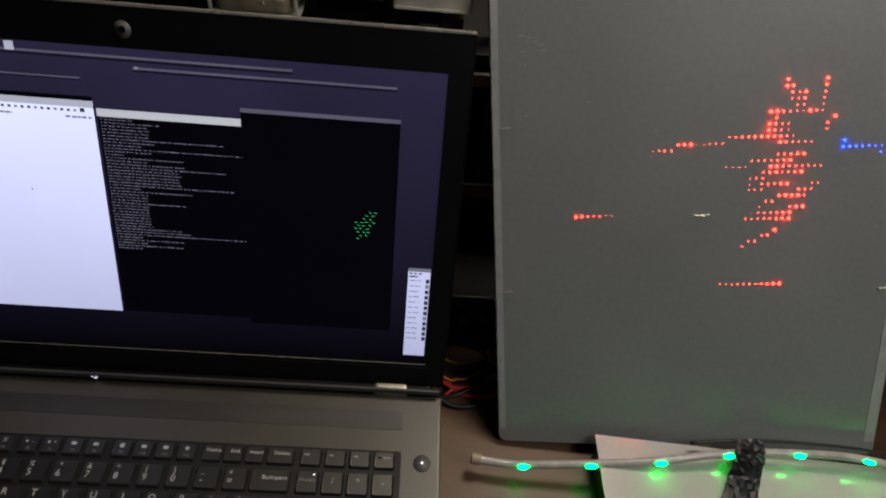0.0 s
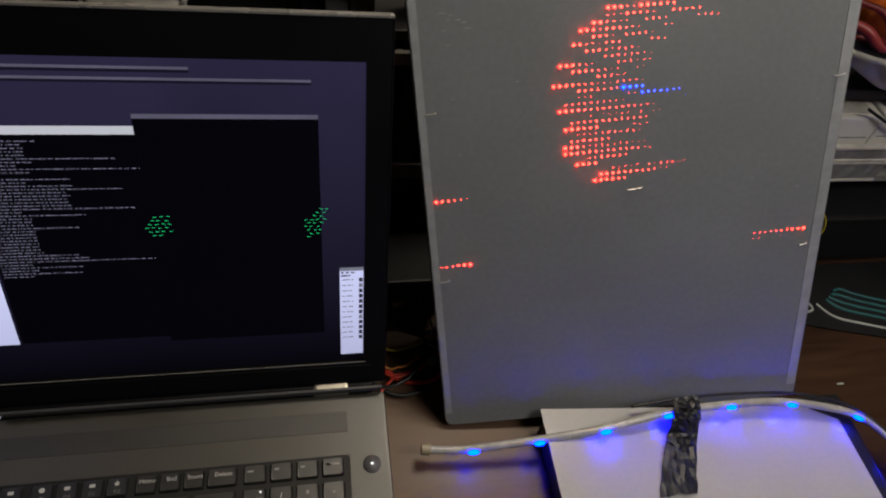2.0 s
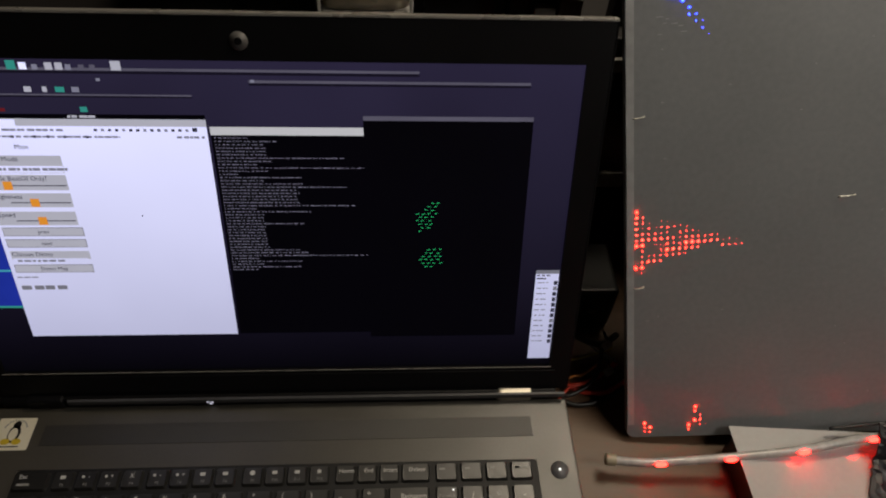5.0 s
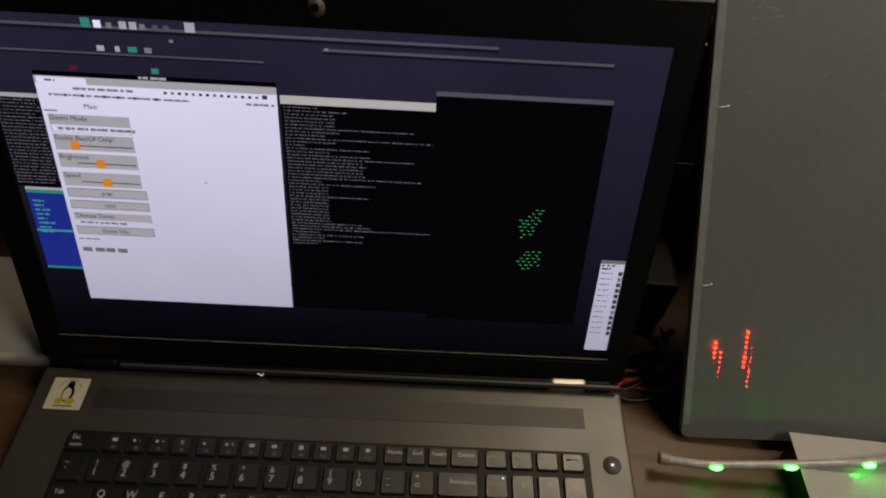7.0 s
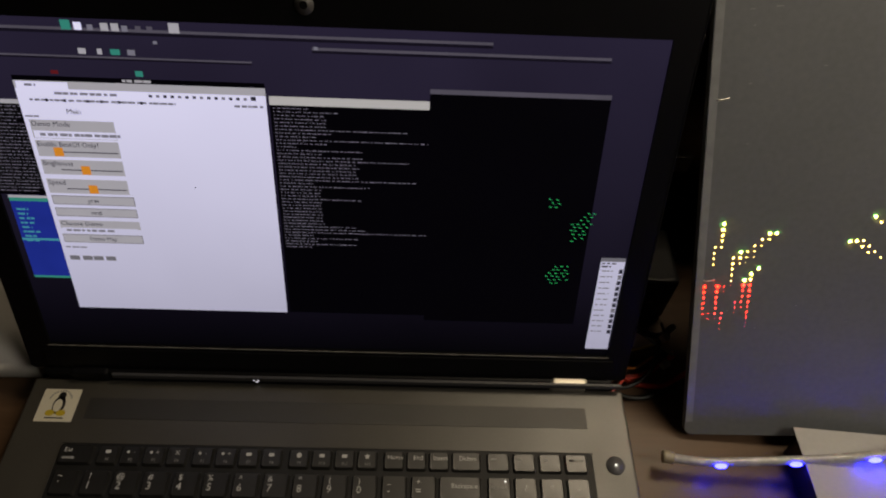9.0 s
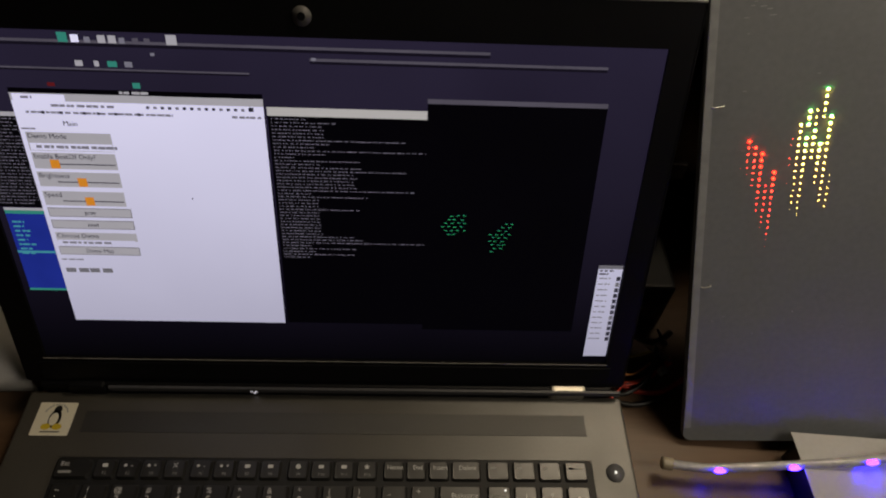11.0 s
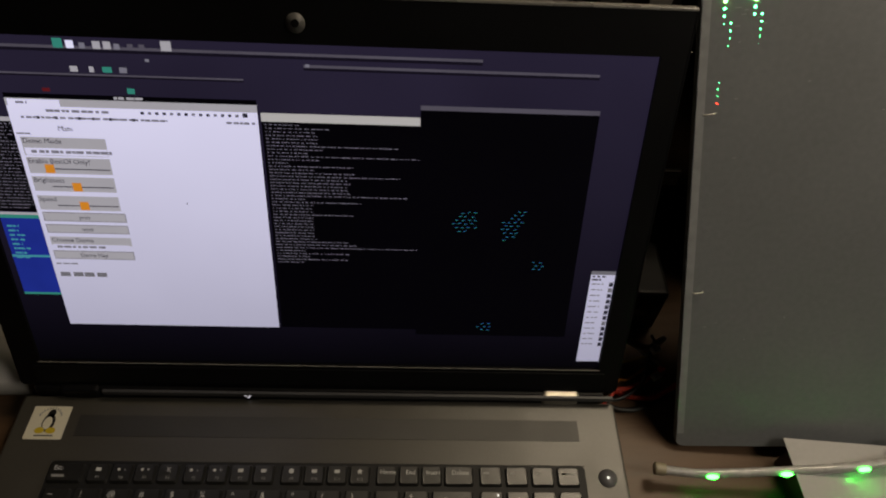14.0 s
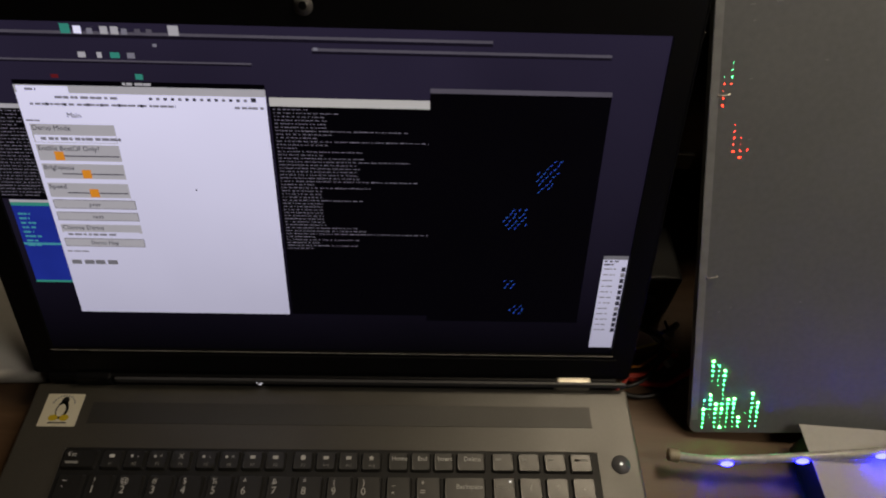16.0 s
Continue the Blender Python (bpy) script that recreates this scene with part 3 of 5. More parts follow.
def build_terminals():
    term = pane("terminal_window", 0.1655, 0.2548, 0.0305, 0.1722, S_BLACK, 2, None, "black terminal full of tiny grey lines")
    pane("title_strip", 0.1655, 0.2548, 0.1722, 0.1772, glow("screen_pale_title", (0.5, 0.5, 0.53)), 3, term)
    rnd = random.Random(4)
    pattern = (0.02, 0.036, 0.028, 0.03, 0.03, 0.029, 0.076, 0.032, 0.024, 0.088, 0.03, 0.012, 0.05, 0.026, 0.05, 0.076, 0.045, 0.047, 0.045, 0.046, 0.047, 0.082, 0.02, 0.053, 0.024, 0.024, 0.024, 0.048, 0.024, 0.024, 0.024, 0.024, 0.024, 0.024, 0.024, 0.025, 0.044, 0.05, 0.088, 0.018, 0.046, 0.02, 0.044, 0.016)
    word_bars("terminal_line", pattern, 0.1672, 0.1705, 0.00208, 0.00048, S_TEXT, 3, term, 21, 0.2545)
    t2 = pane("terminal_window", 0.0, 0.06, 0.112, 0.168, S_BLACK, 1.4, None, "black terminal full of tiny grey lines")
    pane("title_strip", 0.0, 0.06, 0.168, 0.1705, S_GREY, 2.4, t2)
    word_bars("terminal_line", [rnd.uniform(0.02, 0.05) for _ in range(26)], 0.001, 0.1665, 0.00208, 0.00048, S_TEXT, 2.4, t2, 22, 0.05)
    blue = pane("file_list_window", 0.004, 0.06, 0.053, 0.1115, S_BLUE, 2, None, "blue text-mode file list")
    pane("title_strip", 0.004, 0.06, 0.1098, 0.1115, S_GREY, 3, blue)
    pane("menu_strip", 0.004, 0.06, 0.1075, 0.1098, S_TEAL, 3, blue)
    word_bars("file_name", [0.007, 0.006, 0.009, 0.008, 0.006, 0.01, 0.007, 0.008], 0.0065, 0.102, 0.0031, 0.0012, S_CYAN, 3, blue, 23, 0.03)
    pane("selected_line", 0.004, 0.06, 0.0805, 0.082, S_CYAN, 3, blue)
    pane("status_strip", 0.004, 0.06, 0.053, 0.0545, S_TEAL, 3, blue)
    side = pane("side_list", 0.367, 0.3828, 0.0058, 0.0765, S_WHITE, 3, None, "narrow white list of thumbnails")
    pane("title_strip", 0.367, 0.3828, 0.0765, 0.0792, S_GREY_DARK, 3, side)
    word_bars("list_line", [0.009, 0.006], 0.368, 0.0752, 0.0024, 0.0011, S_INK, 4, side, 31, 0.38)
    for i in range(12):
        y = 0.0695 - i * 0.0044
        pane("thumbnail", 0.3798, 0.3823, y - 0.0018, y + 0.0013, S_INK if i not in (1, 7) else S_GREY_DARK, 4, side)
        word_bars("list_line", [0.0075], 0.3685, y, 0.003, 0.0008, S_FAINT, 4, side, 40 + i, 0.3785)
    pane("preview_window", 0.2548, 0.356, 0.0265, 0.1815, S_BLACK, 2.5, None, "black preview window with drifting coloured ticks")
    pane("title_strip", 0.2548, 0.356, 0.1815, 0.1842, S_BAR, 3.5)


build_desktop()
build_browser()
build_terminals()

# sticker on the deck
sticker = part("sticker", rounded(0.0252, 0.0238, 0.0008, 0, 0.0003, 2, -0.1975, -0.0284), M_STICKER, laptop, "cream square sticker with a dark and yellow emblem")
sticker.location = (0, 0, LAPTOP_TOP)


def blob(rx, ry, cx, cy, z, sides=20):
    bm = bmesh.new()
    f = bm.faces.new([bm.verts.new((cx + rx * math.cos(a), cy + ry * math.sin(a), z)) for a in (2 * math.pi * k / sides for k in range(sides))])
    ext = bmesh.ops.extrude_face_region(bm, geom=[f])
    for v in ext["geom"]:
        if isinstance(v, bmesh.types.BMVert):
            v.co.z += 0.00006
    bmesh.ops.recalc_face_normals(bm, faces=bm.faces)
    return bm


emblem = blob(0.0042, 0.0066, -0.1845, -0.0165, 0.0003)
merge(emblem, blob(0.0026, 0.003, -0.1843, -0.0098, 0.0003))
part("emblem", emblem, M_INK, sticker, "dark oval emblem")
part("emblem_middle", blob(0.0029, 0.0046, -0.185, -0.0168, 0.00037), M_STICKER, sticker)
feet = blob(0.0032, 0.0022, -0.1886, -0.0222, 0.00038)
merge(feet, blob(0.0032, 0.0022, -0.1812, -0.0222, 0.00038))
part("emblem_base", feet, M_YELLOW, sticker, "yellow ovals")
part("emblem_line", box(-0.191, -0.1785, -0.0262, -0.0254, 0.0003, 0.00036), M_INK, sticker)
for k in range(11):
    a = radians(20 + 14 * k)
    part("emblem_dot", blob(0.0005, 0.0009, -0.1848 + 0.0076 * math.cos(a), -0.0136 + 0.0076 * math.sin(a), 0.0003, 8), M_LEGEND_DIM, sticker)

# ---- the light panel ----
PANEL = Matrix(((0.99133569, -0.112085, -0.06848717, 0.25581134), (-0.00837204, 0.46642234, -0.88452253, -0.0184366), (0.13108566, 0.87743214, 0.46144274, 0.00527114), (0, 0, 0, 1)))
# panel space: x along its lower edge, y up its face, z out of its face
light_panel = thing("led_panel", PANEL, "tall grey LED panel leaning back on the desk", "LED panel")


def outline_plate(corners, r, z0, z1, seg=6):
    """A plate with rounded corners, from four corner points."""
    bm = bmesh.new()
    vs = []
    c = [Vector((*p, 0)) for p in corners]
    for i, p in enumerate(c):
        a, b = (c[i - 1] - p).normalized(), (c[(i + 1) % 4] - p).normalized()
        for k in range(seg + 1):
            t = k / seg
            q = (p + a * r) * (1 - t) ** 2 + p * 2 * t * (1 - t) + (p + b * r) * t * t
            vs.append(bm.verts.new((q.x, q.y, z0)))
    f = bm.faces.new(vs)
    ext = bmesh.ops.extrude_face_region(bm, geom=[f])
    for v in ext["geom"]:
        if isinstance(v, bmesh.types.BMVert):
            v.co.z = z1
    bmesh.ops.recalc_face_normals(bm, faces=bm.faces)
    return bm


SHEET = ((-0.0005, 0.0), (0.2845, -0.0145), (0.2755, 0.375), (-0.0055, 0.375))
part("cover_sheet", outline_plate(SHEET, 0.007, -0.0026, 0.0), M_COVER, light_panel, "smooth grey cover sheet with scuffs")
part("sheet_edge", outline_plate([(x + (-0.0006 if i in (0, 3) else 0.0006), y + (-0.0006 if i < 2 else 0.0006)) for i, (x, y) in enumerate(SHEET)], 0.0075, -0.0046, -0.0026), M_COVER_EDGE, light_panel, "milky cut edge of the sheet")
part("panel_body", box(0.012, 0.262, 0.012, 0.36, -0.021, -0.0048, 0.002), M_BLACKBOX, light_panel, "black panel housing behind the sheet")
# milky overhang of the sheet, with a pale reflection put into its colour
for low, high, width in ((SHEET[0], SHEET[3], 0.0052), (SHEET[1], SHEET[2], -0.008)):
    bm = bmesh.new()
    corner = []
    for f in (0.03, 0.99):
        x, y = low[0] + (high[0] - low[0]) * f, low[1] + (high[1] - low[1]) * f
        corner += [(x + 0.1 * width, y), (x + width, y)]
    f = bm.faces.new([bm.verts.new((*corner[k], 0.0001)) for k in (0, 1, 3, 2)])
    ext = bmesh.ops.extrude_face_region(bm, geom=[f])
    for v in ext["geom"]:
        if isinstance(v, bmesh.types.BMVert):
            v.co.z = 0.0003
    bmesh.ops.recalc_face_normals(bm, faces=bm.faces)
    part("edge_band", bm, M_COVER_EDGE, light_panel, "pale milky edge band")
rnd = random.Random(12)
for k in range(26):
    x, y, ln = rnd.uniform(0.01, 0.265), rnd.uniform(0.01, 0.34), rnd.uniform(0.0006, 0.002)
    if k < 7:
        x, y, ln = rnd.uniform(0.012, 0.03), rnd.uniform(0.29, 0.3), rnd.uniform(0.002, 0.004)
    part("scuff", box(x, x + ln, y, y + 0.0005, 0.0, 0.00012), M_COVER_EDGE, light_panel)
for sx, sy, w in ((0.0045, 0.242, 0.006), (0.0064, 0.125, 0.0055), (0.1384, 0.1795, 0.0095), (0.2716, 0.2436, 0.0062), (0.2677, 0.1237, 0.0052)):
    part("staple", tube([(sx - w / 2, sy - 0.0002, -0.001), (sx - w / 2, sy - 0.0002, 0.0012), (sx, sy, 0.0014), (sx + w / 2, sy + 0.0004, 0.0012), (sx + w / 2, sy + 0.0004, -0.001)], 0.0004, 6), M_STAPLE, light_panel, "bright wire staple", True)

# ---- lit strip, card and clutter in front ----
LEDS = ((0.2697, -0.0435, 0.018), (0.319, -0.0435, 0.024), (0.3685, -0.043, 0.033), (0.4195, -0.037, 0.038), (0.4725, -0.0353, 0.04), (0.525, -0.0378, 0.04), (0.5813, -0.0518, 0.036))
MORE_LEDS = ((0.612, -0.087, 0.0315), (0.6345, -0.124, 0.0298), (0.6525, -0.172, 0.0279))
TUBE_LINE = [(0.2335, -0.0402, 0.0175), (0.252, -0.0425, 0.0172)] + list(LEDS) + [(0.606, -0.078, 0.032), (0.632, -0.118, 0.03), (0.652, -0.17, 0.028), (0.66, -0.23, 0.02)]
light_strip = thing("light_strip", pose(0, 0, 0), "milky LED strip tube with glowing diodes bowed over the card", "light strip")
part("tube", tube(TUBE_LINE, 0.0031, 12), M_TUBE, light_strip, "milky silicone tube", True)
part("end_cap", tube([(0.2315, -0.04, 0.0176), (0.2385, -0.041, 0.0175)], 0.0043, 12), surface("tan_end_cap", (0.36, 0.31, 0.22), 0.4), light_strip, "tan end cap", True)
part("feed_wire", tube([(0.395, -0.028, 0.034), (0.43, -0.028, 0.041), (0.48, -0.028, 0.0425), (0.54, -0.034, 0.043), (0.585, -0.052, 0.039), (0.618, -0.1, 0.031), (0.64, -0.16, 0.026)], 0.0012, 6), M_WIRE_BLACK, light_strip, "thin black feed wire", True)
# each lit spot has four small dies; a die slides out of the milky tube as it lights and back as it dims
DIE = {"red": (1.0, 0.006, 0.004), "green": (0.006, 1.0, 0.05), "blue": (0.0011, 0.0042, 1.0), "violet": (0.004, 0.001, 1.0)}
DIE_MATS = {k: glow(k + "_diode_light", c, {"red": 60.0, "green": 30.0}.get(k, 150.0)) for k, c in DIE.items()}
# seconds, then how far red, green, blue and violet are lit
CYCLE = ((0.0, 0, 1.0, 0, 0), (0.55, 0, 1.0, 0.2, 0), (0.85, 0, 0.5, 0.8, 0), (1.1, 0, 0, 1.0, 0), (2.8, 0, 0, 1.0, 0), (3.2, 0, 0, 0.7, 0.6), (3.5, 0, 0, 0, 1.0), (3.8, 0.5, 0, 0, 0.9), (4.02, 0.5, 0, 0, 0.9), (4.12, 1.0, 0, 0, 0), (5.7, 1.0, 0, 0, 0), (5.95, 0.7, 0.6, 0, 0), (6.2, 0, 1.0, 0, 0), (6.9, 0, 1.0, 0, 0), (7.35, 0, 1.0, 0, 0))



def mix_at(t):
    t %= 7.25
    for a, b in zip(CYCLE, CYCLE[1:]):
        if t <= b[0]:
            f = (t - a[0]) / (b[0] - a[0])
            return [a[k] + (b[k] - a[k]) * f for k in (1, 2, 3, 4)]
    return CYCLE[0][1:]


def die_mesh(colour):
    bm = bmesh.new()
    bmesh.ops.create_uvsphere(bm, u_segments=14, v_segments=8, radius=0.0017)
    for v in bm.verts:
        v.co.x *= 2.5
    me = bpy.data.meshes.new("diode")
    bm.to_mesh(me)
    bm.free()
    me.polygons.foreach_set("use_smooth", [True] * len(me.polygons))
    me.materials.append(DIE_MATS[colour])
    return me


DIES = {k: die_mesh(k) for k in DIE}
diodes = []
for i, p in enumerate(LEDS + MORE_LEDS):
    d = (Vector(TUBE_LINE[i + 3]) - Vector(TUBE_LINE[i + 1])).normalized() if i < len(LEDS) else Vector((0.5, -0.85, 0)).normalized()
    out = Vector((d.y, -d.x, 0)).normalized()
    turn = (math.degrees(math.atan2(d.y, d.x)), -math.degrees(math.asin(d.z)))
    for channel, (colour, rise) in enumerate((("red", 40), ("green", 34), ("blue", 26), ("violet", 36))):
        ray = out * math.cos(radians(rise)) + Vector((0, 0, math.sin(radians(rise))))
        dio = new("diode", DIES[colour])
        dio.parent = light_strip
        dio["label"] = "tiny glowing %s diode" % colour
        dio.matrix_basis = pose(*p, 0, turn[1], turn[0])
        diodes.append((dio, Vector(p), ray, turn, channel, 0.7 * (p[0] - 0.45)))

control_box = thing("control_box", pose(0, 0, 0), "flat black case under a white card", "box")
part("case", box(0.327, 0.585, -0.24, -0.0275, 0.0, 0.0248, 0.002), M_BLACKBOX, control_box, "black plastic case")
card = bmesh.new()
cv = [card.verts.new(p) for p in ((0.3245, -0.25, 0), (0.578, -0.25, 0), (0.572, -0.05, 0), (0.545, -0.036, 0), (0.3258, -0.0204, 0))]
face = card.faces.new(cv)
ext = bmesh.ops.extrude_face_region(card, geom=[face])
for v in ext["geom"]:
    if isinstance(v, bmesh.types.BMVert):
        v.co.z = 0.0007
bmesh.ops.recalc_face_normals(card, faces=card.faces)
white_card = tagged(link_bm("white_card", card, M_CARD), "plain glossy white card lying on the case", "card")
white_card.location = (0, 0, 0.0252)


def build_tape():
    rnd = random.Random(9)
    bm = bmesh.new()
    knots = ((0.4365, -0.028, 0.0445), (0.4345, -0.037, 0.0452), (0.4325, -0.044, 0.041), (0.4305, -0.052, 0.0325), (0.426, -0.062, 0.0295), (0.419, -0.078, 0.0285), (0.41, -0.1, 0.028))
    line = [tuple(p + (q - p) * k / 4 for p, q in zip(a, b)) for a, b in zip(knots, knots[1:]) for k in range(4)]
    rows = []
    for j, (x, y, z) in enumerate(line):
        row = []
        half = 0.0098 + 0.003 * j / 14
        for i in range(9):
            t = i / 8 * 2 - 1
            w = 0 if abs(t) > 0.9 else 0.0016
            row.append(bm.verts.new((x + t * half + rnd.uniform(-0.0006, 0.0006), y + rnd.uniform(-0.001, 0.001), z + (1 - t * t) * 0.0012 + rnd.uniform(-w, w) * 0.6)))
        rows.append(row)
    for a, b in zip(rows, rows[1:]):
        for i in range(8):
            bm.faces.new((a[i], a[i + 1], b[i + 1], b[i]))
    ext = bmesh.ops.extrude_face_region(bm, geom=bm.faces[:])
    for v in ext["geom"]:
        if isinstance(v, bmesh.types.BMVert):
            v.co.z -= 0.0012
    bmesh.ops.recalc_face_normals(bm, faces=bm.faces)
    return tagged(link_bm("tape_wrap", bm, M_TAPE), "crumpled glossy black tape holding down the strip", "tape")


build_tape()


def cable(name, pts, r, mat, label, category="cable"):
    return tagged(link_bm(name, tube(pts, r, 8), mat, smooth=True), label, category)


cable("red_cable", [(0.202, 0.045, 0.012), (0.2157, 0.0291, 0.006), (0.2238, 0.0229, 0.004), (0.2347, 0.0202, 0.004), (0.25, 0.0209, 0.004), (0.272, 0.034, 0.004)], 0.0022, M_WIRE_RED, "thick red power wire on the desk")
cable("red_cable", [(0.206, 0.012, 0.004), (0.2144, 0.0205, 0.006), (0.2203, 0.0259, 0.007), (0.2288, 0.0273, 0.007), (0.2378, 0.0312, 0.006), (0.262, 0.046, 0.004)], 0.0013, M_WIRE_RED, "thin red wire in the cable tangle")
cable("red_cable", [(0.203, 0.034, 0.012), (0.217, 0.0245, 0.009), (0.23, 0.026, 0.008), (0.245, 0.034, 0.005), (0.262, 0.05, 0.004)], 0.0011, M_WIRE_RED, "thin red wire in the cable tangle")
cable("orange_cable", [(0.204, 0.034, 0.016), (0.2161, 0.0298, 0.0112), (0.2223, 0.0318, 0.0105), (0.2289, 0.0327, 0.01), (0.245, 0.045, 0.005)], 0.001, surface("orange_wire", (0.7, 0.25, 0.04), 0.35), "thin orange wire in the cable tangle")
cable("yellow_cable", [(0.2, 0.055, 0.018), (0.218, 0.045, 0.014), (0.24, 0.05, 0.012), (0.26, 0.06, 0.006)], 0.0009, M_WIRE_YELLOW, "thin yellow wire in the cable tangle")
cable("black_cable", [(0.2, 0.024, 0.006), (0.2141, 0.0127, 0.003), (0.2263, 0.0101, 0.003), (0.2404, 0.0132, 0.003), (0.253, 0.0189, 0.003), (0.27, 0.034, 0.003)], 0.0021, M_WIRE_BLACK, "black wire on the desk behind the laptop")
cable("black_cable", [(0.2, 0.018, 0.006), (0.2142, 0.016, 0.008), (0.2231, 0.0183, 0.009), (0.2322, 0.0236, 0.01), (0.24, 0.032, 0.014), (0.246, 0.05, 0.024)], 0.0017, M_WIRE_BLACK, "black wire curling up behind the laptop")
cable("black_cable", [(0.2, 0.08, 0.03), (0.22, 0.06, 0.03), (0.245, 0.055, 0.02), (0.265, 0.07, 0.01)], 0.0026, M_WIRE_BLACK, "black wire looping behind the laptop")
cable("grey_cable", [(0.222, 0.064, 0.026), (0.2285, 0.062, 0.0215), (0.238, 0.058, 0.016), (0.247, 0.052, 0.012), (0.26, 0.046, 0.008)], 0.0012, M_WIRE_GREY, "thin grey wire looping behind the laptop")
for px, py, pz in ((0.249, 0.05, 0.026), (0.2515, 0.036, 0.009)):
    plug = thing("cable_plug", pose(px, py, pz, 10, 20, 35), "small grey cable plug in the dark tangle", "plug", "plugs in the cable tangle")
    part("shell", box(-0.004, 0.004, -0.0028, 0.0028, -0.0022, 0.0022, 0.0008), M_WIRE_GREY, plug)
    part("collar", disc(0.0019, 0.0, 0.005, 12), M_WIRE_BLACK, plug).rotation_euler = (0, radians(90), 0)
    part("tail_wire", tube([(0.004, 0, 0), (0.009, 0.004, -0.003), (0.016, 0.012, -0.006)], 0.0013, 8), M_WIRE_BLACK, plug, "", True)
cable("yellow_cable", [(0.585, 0.12, 0.075), (0.6, 0.108, 0.062), (0.612, 0.105, 0.072), (0.61, 0.112, 0.088), (0.598, 0.118, 0.092)], 0.0008, M_WIRE_YELLOW, "thin yellow wire loop beside the panel")

# ---- shelves and clutter behind ----
rack = thing("storage_rack", pose(0, 0, 0), "dark shelf rack behind the laptop", "shelf")
part("shelf_board", box(-0.5, 0.58, 0.16, 0.48, 0.225, 0.233, 0.001), M_SHELF, rack, "black shelf board")
part("shelf_board", box(-0.5, 0.25, 0.16, 0.48, 0.085, 0.093, 0.001), M_SHELF, rack, "black shelf board")
part("shelf_board", box(0.5, 1.2, 0.152, 0.48, 0.0905, 0.0985, 0.001), M_CLEAR_DIM, rack, "dim clear shelf board")
part("shelf_board", box(0.5, 1.2, 0.166, 0.48, 0.176, 0.186, 0.001), M_SHELF, rack, "black shelf board")
part("back_board", box(-0.5, 1.2, 0.48, 0.49, 0.0, 0.6), M_SHELF, rack, "black back board")
for px in (-0.5, 0.228, 0.48, 1.18):
    part("post", box(px, px + 0.014, 0.175, 0.19, 0.0, 0.6, 0.001), M_SHELF, rack, "black upright post")
part("top_rail", box(-0.5, 0.58, 0.152, 0.16, 0.2985, 0.303, 0.001), M_BLACKBOX, rack, "thin black rail")
part("label_strip", box(0.214, 0.262, 0.148, 0.152, 0.107, 0.122, 0.0008), M_CLEAR_DIM, rack, "grey label strip")
part("label_strip", box(0.21, 0.235, 0.148, 0.152, 0.214, 0.224, 0.0008), M_CLEAR_DIM, rack, "grey label strip")


def drawer(x0, x1, z0, z1, mat, label, fill=None):
    """A shallow clear tray with a rounded front lip and what lies in it."""
    t = thing("drawer", pose(0, 0, 0), label, "drawer", "clear drawers on the rack")
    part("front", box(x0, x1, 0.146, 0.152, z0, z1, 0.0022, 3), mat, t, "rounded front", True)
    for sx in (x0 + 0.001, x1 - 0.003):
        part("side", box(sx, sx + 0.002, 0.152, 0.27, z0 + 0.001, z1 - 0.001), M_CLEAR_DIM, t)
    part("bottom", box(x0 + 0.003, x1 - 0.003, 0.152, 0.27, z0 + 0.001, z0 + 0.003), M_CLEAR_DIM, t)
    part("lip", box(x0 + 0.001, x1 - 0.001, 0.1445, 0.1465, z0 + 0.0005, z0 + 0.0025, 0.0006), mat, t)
    if fill:
        rnd = random.Random(int(x0 * 1000))
        for k in range(5):
            cx = x0 + 0.007 + (x1 - x0 - 0.014) * k / 4
            part("small_parts", box(cx - 0.004, cx + 0.004, 0.16, 0.2, z0 + 0.004, z0 + 0.012 + rnd.uniform(0, 0.008), 0.001), fill, t)
    return t


drawer(0.0985, 0.15, 0.274, 0.2935, M_CLEAR_DIM, "dim clear plastic drawer on the rack")
drawer(0.1545, 0.2065, 0.2692, 0.2855, M_CLEAR, "cloudy clear plastic drawer on the rack")
drawer(-0.015, 0.034, 0.272, 0.2905, M_CLEAR_DIM, "dim clear plastic drawer on the rack")
drawer(-0.07, -0.02, 0.272, 0.2905, M_CLEAR_DIM, "dim clear plastic drawer on the rack")
for dr in [o for o in scene.objects if o.name.startswith("drawer")]:
    z = min((o.matrix_world @ Vector(c)).z for o in dr.children for c in o.bound_box)
    part("runner", box(min(o.bound_box[0][0] for o in dr.children) + 0.003, max(o.bound_box[6][0] for o in dr.children) - 0.003, 0.17, 0.27, 0.233, z), M_SHELF, dr, "black runner block")

tub = thing("plastic_tub", pose(0.065, 0.168, 0.234), "clear plastic tub with yellowish glint lumps on it", "tub")
bm = rounded(0.05, 0.05, 0.012, 0.0, 0.024, 5, -0.025, -0.025)
for v in bm.verts:
    if v.co.z < 0.01:
        v.co.x, v.co.y = v.co.x * 0.86, v.co.y * 0.86
part("bowl", bm, surface("dim_tub_plastic", (0.26, 0.23, 0.17), 0.3, vary=0.3, coat=0.4), tub, "cloudy lower bowl", True)
# the lid's yellow colour holds the light shining on clear plastic
part("lid", rounded(0.056, 0.056, 0.012, 0.024, 0.054, 5, -0.028, -0.028, 0.004), surface("yellow_clear_plastic", (0.66, 0.56, 0.36), 0.14, vary=0.4, grain=60, stain=40, bump=0.5, coat=1.0), tub, "rounded clear lid with yellow shine in its colour", True)
part("rim", rounded(0.058, 0.058, 0.012, 0.022, 0.0255, 5, -0.029, -0.029, 0.001), M_CLEAR, tub, "shiny rim", True)
